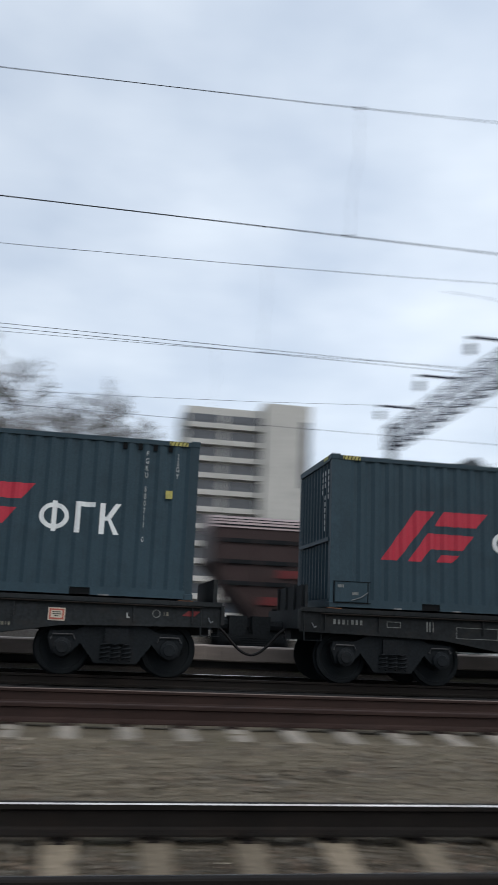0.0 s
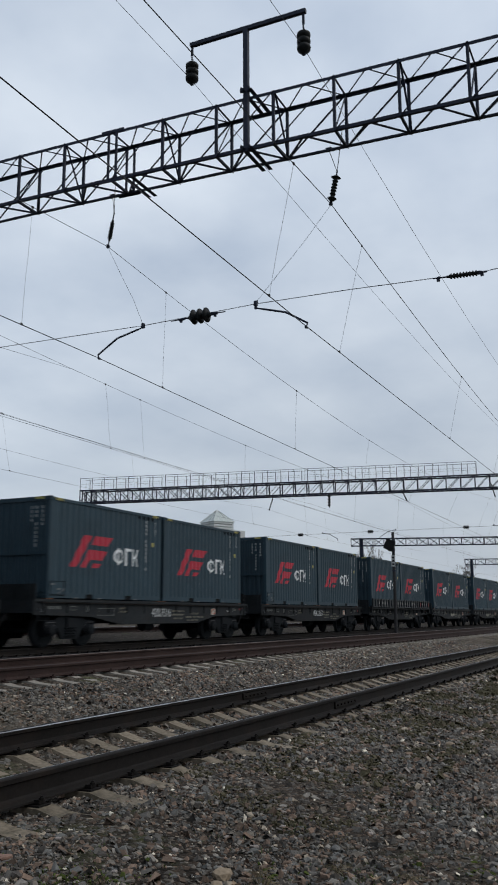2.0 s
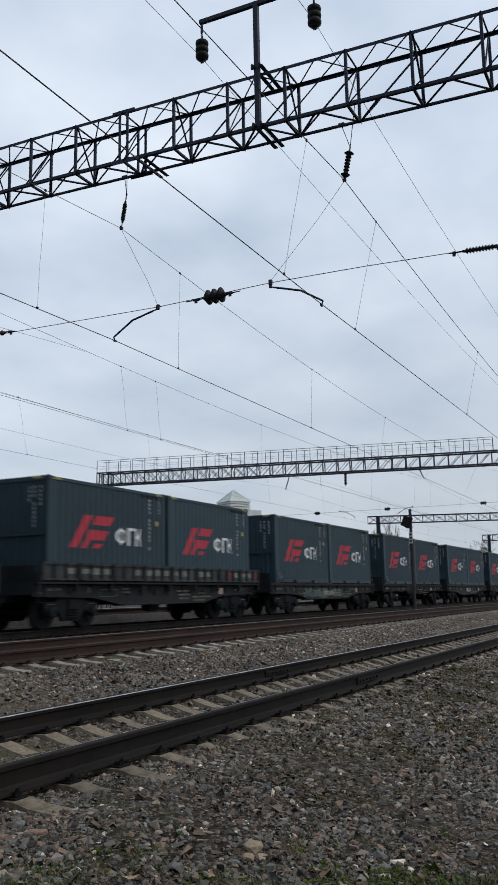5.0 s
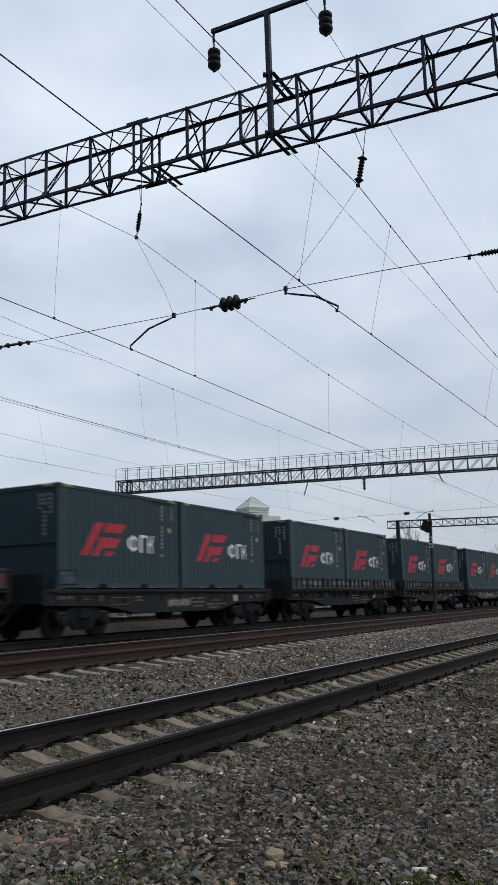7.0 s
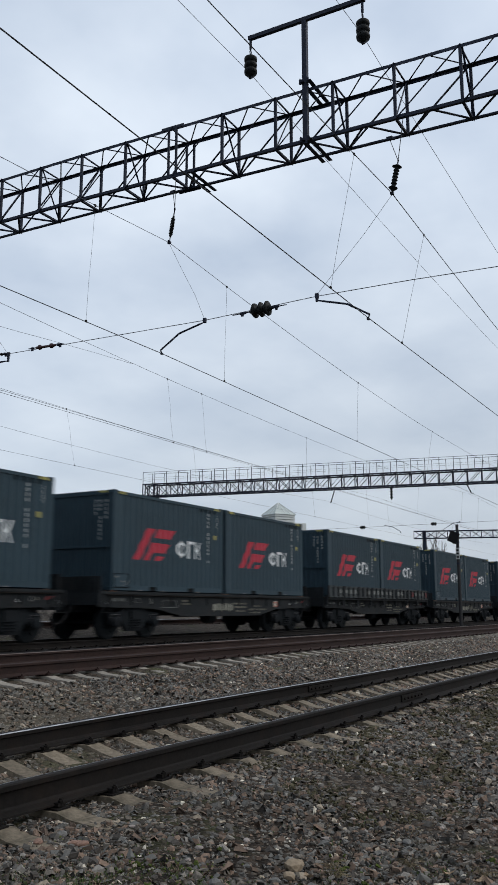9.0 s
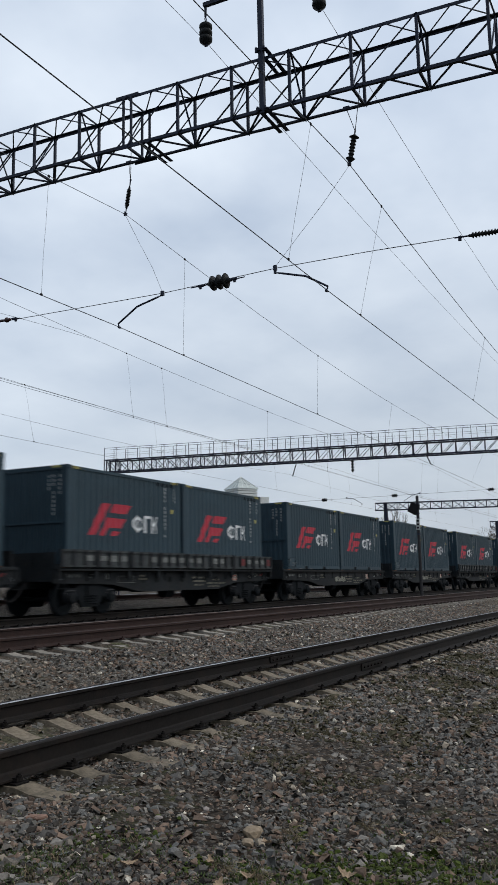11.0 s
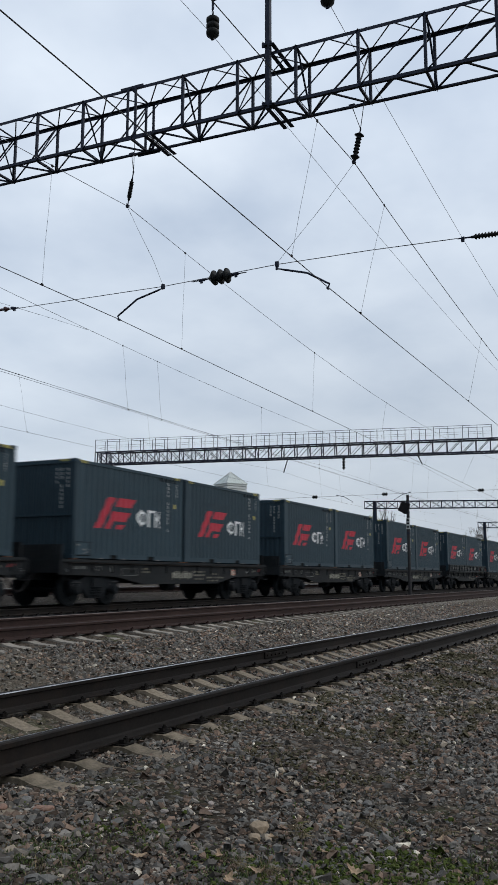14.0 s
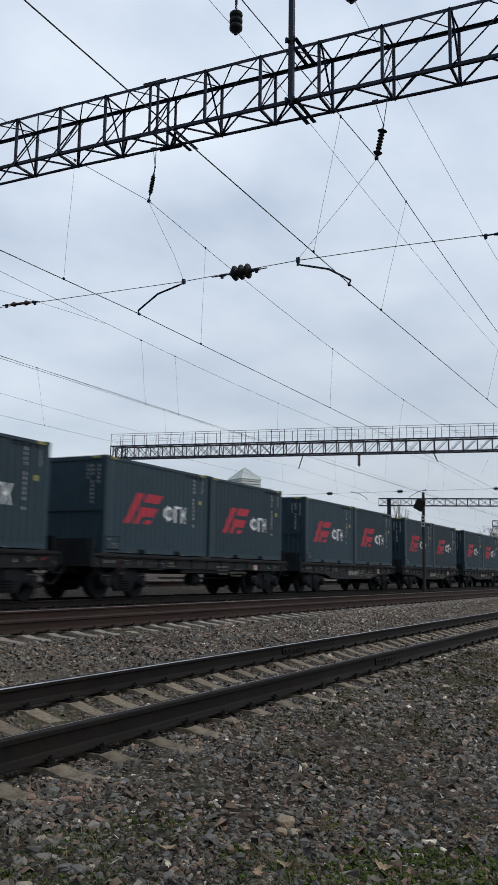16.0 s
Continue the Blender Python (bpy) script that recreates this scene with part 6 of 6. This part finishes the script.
def chip():
    """A crushed chip: a broad foot and a smaller, slanted top, ten flat triangles."""
    v = np.array([(-0.95, -0.85, -0.6), (1.0, -0.8, -0.6), (0.9, 0.9, -0.6), (-0.9, 0.85, -0.6), (-0.7, -0.55, 0.62), (0.6, -0.7, 0.45), (0.75, 0.5, 0.6), (-0.5, 0.7, 0.5)])
    f = np.array([(0, 1, 5), (0, 5, 4), (1, 2, 6), (1, 6, 5), (2, 3, 7), (2, 7, 6), (3, 0, 4), (3, 4, 7), (4, 5, 6), (4, 6, 7)])
    return v, f


def scatter_mesh(name, xy, z, size, rng, material, label, category):
    """Many broken stones in one mesh: each an uneven block with its corners knocked about, turned at random."""
    v, f = chip()
    n, nv, nf = len(xy), len(v), len(f)
    off = rng.uniform(-0.27, 0.27, (n, nv, 3))
    sc = size[:, None] * rng.uniform(0.65, 1.4, (n, 3)) * np.array([1.2, 1.0, 0.72])
    P = (v[None] + off) * sc[:, None, :]
    q = rng.normal(size=(n, 4)) * np.array([1.0, 0.30, 0.30, 1.0])
    q /= np.linalg.norm(q, axis=1, keepdims=True)
    w, x, y, zq = q.T
    Rm = np.stack([1 - 2 * (y * y + zq * zq), 2 * (x * y - zq * w), 2 * (x * zq + y * w),
                   2 * (x * y + zq * w), 1 - 2 * (x * x + zq * zq), 2 * (y * zq - x * w),
                   2 * (x * zq - y * w), 2 * (y * zq + x * w), 1 - 2 * (x * x + y * y)], 1).reshape(n, 3, 3)
    P = np.einsum("nij,nvj->nvi", Rm, P)
    P[:, :, 0] += xy[:, :1]
    P[:, :, 1] += xy[:, 1:]
    P[:, :, 2] += (z + size * 0.22)[:, None]
    F = (f[None] + (np.arange(n) * nv)[:, None, None]).reshape(-1)
    me = bpy.data.meshes.new(name)
    me.vertices.add(n * nv)
    me.vertices.foreach_set("co", P.reshape(-1).astype(np.float32))
    me.loops.add(n * nf * 3)
    me.loops.foreach_set("vertex_index", F.astype(np.int32))
    me.polygons.add(n * nf)
    me.polygons.foreach_set("loop_start", np.arange(0, n * nf * 3, 3, dtype=np.int32))
    me.polygons.foreach_set("loop_total", np.full(n * nf, 3, dtype=np.int32))
    me.update(calc_edges=True)
    me.shade_flat()
    me.materials.append(material)
    return tagged(new(name, me), label, category, kind="stuff")


GY = np.linspace(-10, 20, 601)
GZ = np.array([ground_z(y) for y in GY])


def sleeper_clear(xy, track_y):
    """True where no sleeper lies."""
    u = (xy[:, 0] / 0.5435) % 1.0
    near = (np.minimum(u, 1 - u) < 0.185) & (np.abs(xy[:, 1] - track_y) < 1.36)
    rails = np.abs(np.abs(xy[:, 1] - track_y) - 0.797) < 0.05
    return ~(near | rails)


def stones():
    rng = np.random.default_rng(4)
    # in front of the near track: by distance from the standing place, denser close by
    n = 380000
    r = 2.5 + 27.5 * rng.random(n) ** 1.5
    az = np.radians(rng.uniform(-14, 84, n))
    xy = np.stack([r * np.cos(az), r * np.sin(az)], 1)
    thin = np.clip((xy[:, 1] + 0.2 + 0.5 * np.sin(xy[:, 0] * 1.7) * np.sin(xy[:, 0] * 0.6 + 1)) / 1.5, 0.15, 1)
    keep = np.clip(r / 6.5, 0.75, 1) * np.clip((r - 2.2) / 1.0, 0, 1) * thin * np.clip((30 - r) / 6, 0, 1) * np.clip((84 - np.degrees(az)) / 14, 0.1, 1)
    xy = xy[(xy[:, 1] < 3.95) & (rng.random(n) < keep)]
    # round the standing place, thinning out towards the verge
    n = 36000
    c = np.stack([rng.uniform(-5, 3.6, n), 3.9 - 5.4 * rng.random(n) ** 1.4], 1)
    c = c[(np.hypot(c[:, 0], c[:, 1]) < 3.25) | (c[:, 0] < 0)]
    xy = np.concatenate([xy, c])
    # beside and between the tracks
    n = 150000
    a = np.stack([-5 + 42 * rng.random(n) ** 1.2, rng.uniform(3.0, 8.4, n)], 1)
    keep = rng.random(n) < np.clip(8.5 / np.hypot(a[:, 0], a[:, 1]), 0.0, 1)
    b = np.stack([rng.uniform(-5, 34, 9000), rng.uniform(11.0, 14.4, 9000)], 1)
    xy = np.concatenate([xy, a[keep], b])
    clear = sleeper_clear(xy, NEAR_Y) & sleeper_clear(xy, FAR_Y)
    # a few lie on the sleepers' outer ends and hide their tips
    on_end = (np.abs(np.abs(xy[:, 1] - NEAR_Y) - 1.27) < 0.12) & (rng.random(len(xy)) < 0.55)
    xy = xy[clear | on_end]
    d = np.hypot(xy[:, 0], xy[:, 1])
    size = rng.lognormal(math.log(0.0098), 0.46, len(xy)) * np.clip(d / 6.5, 0.95, 2.1)
    size = np.clip(size, 0.005, 0.030)
    z = np.interp(xy[:, 1], GY, GZ)
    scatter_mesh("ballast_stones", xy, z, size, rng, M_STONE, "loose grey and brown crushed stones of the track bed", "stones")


stones()


def moss():
    """Cushions of moss over the stones at the edge of the ballast, and duller litter along the near track."""
    rng = np.random.default_rng(21)
    for name, material, n, box_, cut, size, label in (("moss", M_MOSS, 80000, (1.5, 13.0, -0.8, 3.5), 0.08, 0.0085, "bright low moss in patches over the stones"),
                                                      ("litter", M_LITTER, 38000, (5.5, 26.0, 1.9, 3.6), 0.10, 0.010, "dull moss and leaf litter along the track")):
        x0, x1, y0, y1 = box_
        xy = np.stack([rng.uniform(x0, x1, n), rng.uniform(y0, y1, n)], 1)
        r = np.hypot(xy[:, 0], xy[:, 1])
        f = np.array([noise.noise((a * 1.3, b * 1.9, 7.0)) + 0.5 * noise.noise((a * 4.1, b * 5.0, 2.0)) for a, b in xy])
        ok = (f + rng.normal(0, 0.10, n) > cut) & (r > 3.1)
        if name == "moss":
            # the verge runs slantwise in front of the standing place, with strays beyond
            verge = np.minimum((xy[:, 0] - 3.5) * 1.26 + xy[:, 1] - 3.4, (xy[:, 1] - 0.8) * 1.6)
            ok &= verge < rng.normal(0.0, 0.22, n)
        xy = xy[ok]
        sz = rng.lognormal(math.log(size), 0.35, len(xy)) * np.clip(np.hypot(xy[:, 0], xy[:, 1]) / 7, 0.9, 2.0)
        z = np.interp(xy[:, 1], GY, GZ) + rng.uniform(0.0, 0.016, len(xy))
        scatter_mesh(name, xy, z, sz, rng, material, label, "moss")


moss()


M_TANROCK = mat("tan_rock", (0.22, 0.17, 0.115), 0.85, 0, 40, 0.25, 0.3)


M_PINK = mat("pink_pebble", (0.19, 0.115, 0.085), 0.8, 0, 40, 0.25, 0.2)
M_GREYROCK = mat("grey_rock", (0.115, 0.112, 0.105), 0.85, 0, 40, 0.3, 0.3)


def lone_stones():
    """The larger stones that stand out, each at its place."""
    kinds = (
        (M_TANROCK, "rounded tan cobble lying on the ballast", 0.047, ((4.50, 2.24),)),
        (M_TANROCK, "tan lump of stone on the ballast", 0.06, ((9.78, 2.21),)),
        (M_TANROCK, "small tan cobble beside a larger one", 0.032, ((4.36, 2.20),)),
        (M_PLAT, "small pale stone lying on the ballast", 0.018, ((4.58, 2.60), (5.64, 2.38), (5.12, 2.34), (4.19, 2.72), (5.17, 2.55), (5.90, 1.86), (6.11, 1.57), (4.39, 2.78), (4.41, 3.26), (4.72, 2.66), (5.98, 2.52))),
        (M_PINK, "small pinkish pebble on the ballast", 0.026, ((3.93, 3.29), (3.95, 3.25), (3.83, 3.46))),
        (M_GREYROCK, "grey stone lying on the ballast", 0.027, ((3.46, 2.34), (3.20, 2.71), (4.01, 3.45), (5.42, 1.93), (4.63, 1.54), (4.01, 2.44), (4.26, 2.23))),
    )
    for mt, lab, s0, places in kinds:
        for x, y in places:
            s = s0 * (0.85 + 0.3 * ((x * 7.3 + y * 3.1) % 1.0))
            bm = bmesh.new()
            bmesh.ops.create_icosphere(bm, subdivisions=2, radius=s)
            for v in bm.verts:
                v.co *= 1 + 0.32 * noise.noise(v.co / s * 1.2 + Vector((x * 3, y * 5, 0)))
                v.co.z *= 0.62
                v.co.x *= 1.45
            o = part("cobble", bm, mt, None, lab, s0 > 0.05)
            o.matrix_basis = pose(x, y, ground_z(y) + s * 0.5, 0, 0, 100 + 140 * ((x * 5.7) % 1.0))
            tagged(o, lab, "stone", "lone stones")


lone_stones()


def dead_leaves():
    """Curled, lobed dead leaves on the verge."""
    rng = random.Random(31)
    for x, y in ((3.96, 2.20), (4.38, 2.10), (3.73, 2.03), (4.88, 1.34), (4.91, 1.53), (3.92, 1.95), (4.36, 1.79), (3.70, 2.50), (4.18, 1.58)):
        bm = bmesh.new()
        L, W, curl = rng.uniform(0.035, 0.052), rng.uniform(0.016, 0.024), rng.uniform(4, 10)
        rows = []
        for k in range(9):
            u = k / 8
            w = W * math.sin(math.pi * min(1, u * 0.92 + 0.06)) * (1 + 0.35 * math.sin(u * 22))
            z = 0.012 + curl * (u - 0.5) ** 2 * 0.012
            rows.append([bm.verts.new(((u - 0.5) * 2 * L, sgn * w, z + abs(sgn) * 0.006 + t)) for t in (0.0, 0.0012) for sgn in (-1, 0, 1)])
        for A, B in zip(rows, rows[1:]):
            for i in (0, 1):
                bm.faces.new((A[i], A[i + 1], B[i + 1], B[i]))
                bm.faces.new((A[i + 3], B[i + 3], B[i + 4], A[i + 4]))
        tube(bm, [(L, 0, 0.02), (L + 0.02, 0.004, 0.012)], 0.0012, 4)
        o = part("dead_leaf", bm, M_LEAF)
        o.matrix_basis = pose(x, y, ground_z(y) + 0.016, rng.uniform(-20, 20), rng.uniform(-15, 15), rng.uniform(0, 360))
        tagged(o, "curled pale brown dead leaf on the verge", "leaf", "dead leaves")


dead_leaves()


def dry_tufts():
    """Small sprawling tufts of dead grass."""
    rng = random.Random(41)
    for x, y in ((4.54, 2.01), (4.98, 1.76), (4.64, 2.08), (3.97, 1.93), (3.95, 2.10), (5.05, 1.36)):
        bm = bmesh.new()
        for _ in range(26):
            a, l, h = rng.uniform(0, 6.28), rng.uniform(0.03, 0.10), rng.uniform(0.01, 0.05)
            tube(bm, [(0.02 * rng.uniform(-1, 1), 0.02 * rng.uniform(-1, 1), 0), (math.cos(a) * l * 0.5, math.sin(a) * l * 0.5, h), (math.cos(a + 0.3) * l, math.sin(a + 0.3) * l, h * 0.7)], 0.0012, 3)
        o = part("dry_tuft", bm, M_STRAW)
        o.matrix_basis = pose(x, y, ground_z(y) + 0.012)
        tagged(o, "small sprawling tuft of dead grass", "grass", "dry tufts")


dry_tufts()


def grass():
    """Low moss, grass blades and dead stalks at the edge of the ballast."""
    rng = random.Random(12)
    for name, material, n, label, hmin, hmax in (("grass_blades", M_GRASS, 26000, "low bright moss and short grass between the stones", 0.006, 0.017),
                                                 ("dry_stalks", M_STRAW, 3600, "dead straw-coloured stalks and leaf litter", 0.008, 0.028)):
        verts, faces = [], []
        clumps = []
        while len(clumps) < n // 26:
            r = 3.4 + 9 * rng.random() ** 1.6
            az = radians(rng.uniform(4, 52))
            x, y = r * math.cos(az), r * math.sin(az)
            p = 0.5 + 0.5 * noise.noise((x * 1.4, y * 1.9, 3.0))
            edge = 1.0 if (x - 3.5) * 1.26 + y - 3.4 < 0 or y < 0.8 else (0.08 if y < 3.2 else 0.0)
            if rng.random() < max(0.0, p - 0.35) * 2.2 * edge:
                clumps.append((x, y))
        for cx, cy in clumps:
            rad = rng.uniform(0.03, 0.12)
            for _ in range(26):
                x, y = cx + rng.gauss(0, rad), cy + rng.gauss(0, rad)
                h, a, w = rng.uniform(hmin, hmax), rng.uniform(0, 6.28), rng.uniform(0.002, 0.0045)
                z = ground_z(y) + 0.005
                lean = rng.uniform(0.2, 1.2) * h
                i = len(verts)
                dx, dy = math.cos(a), math.sin(a)
                verts += [(x - dy * w, y + dx * w, z), (x + dy * w, y - dx * w, z), (x + dx * lean * 0.4 + dy * w * 0.7, y + dy * lean * 0.4 - dx * w * 0.7, z + h * 0.65),
                          (x + dx * lean * 0.4 - dy * w * 0.7, y + dy * lean * 0.4 + dx * w * 0.7, z + h * 0.65), (x + dx * lean, y + dy * lean, z + h)]
                faces += [(i, i + 1, i + 2, i + 3), (i + 3, i + 2, i + 4)]
        me = bpy.data.meshes.new(name)
        me.from_pydata(verts, [], faces)
        me.materials.append(material)
        tagged(new(name, me), label, "grass", kind="stuff")


grass()


# ---- what moves ----
TRAVEL = [(0.0, 0.04), (0.1, 2.04), (0.2, 3.5), (0.3, 4.93), (0.4, 6.43), (0.5, 7.4), (0.7, 11.0), (1.0, 15.35), (1.5, 22.66), (2.0, 30.12), (2.5, 36.99), (3.0, 44.2), (3.5, 52.02), (4.0, 59.49), (4.5, 66.88), (5.0, 73.61), (7.5, 110.62), (8.0, 118.44), (10.5, 155.63), (11.0, 162.96), (11.5, 170.56), (12.0, 177.47), (12.5, 185.02), (13.0, 193.01), (13.5, 200.57), (14.0, 208.03), (14.5, 215.03), (15.0, 222.52), (15.5, 230.63), (16.0, 238.27)]


def travel(t):
    ts = [a for a, _ in TRAVEL]
    return float(np.interp(t, ts, [b for _, b in TRAVEL]))


def motions():
    times = [a for a, _ in TRAVEL]
    for w, x, k in WAGONS:
        walk(w, [(t, pose(x + travel(t), TRAVEL_Y, TRAIN_Z)) for t in times])
    for c, x in BOXES:
        walk(c, [(t, pose(x + travel(t), TRAVEL_Y, TRAIN_Z + 1.352)) for t in times])
    # every wheelset rolls alike: one set of keys, shared
    for w, x, k in WAGONS:
        for o in w.children_recursive:
            if o.name.startswith("wheelset"):
                walk_wheel(o)


ROLL = {}


def walk_wheel(o):
    place = o.matrix_basis.translation.copy()
    key = round(place.x, 2)
    if key not in ROLL:
        walk(o, [(i / FPS, pose(*place, 0, math.degrees(travel(i / FPS) / 0.475) % 360, 0)) for i in range(0, 16 * FPS + 1)])
        ROLL[key] = o
    else:
        src = ROLL[key].animation_data
        o.rotation_mode = "QUATERNION"
        d = o.animation_data_create()
        d.action = src.action
        d.action_slot = src.action_slot


TRAVEL_Y = TRAIN_Y
motions()
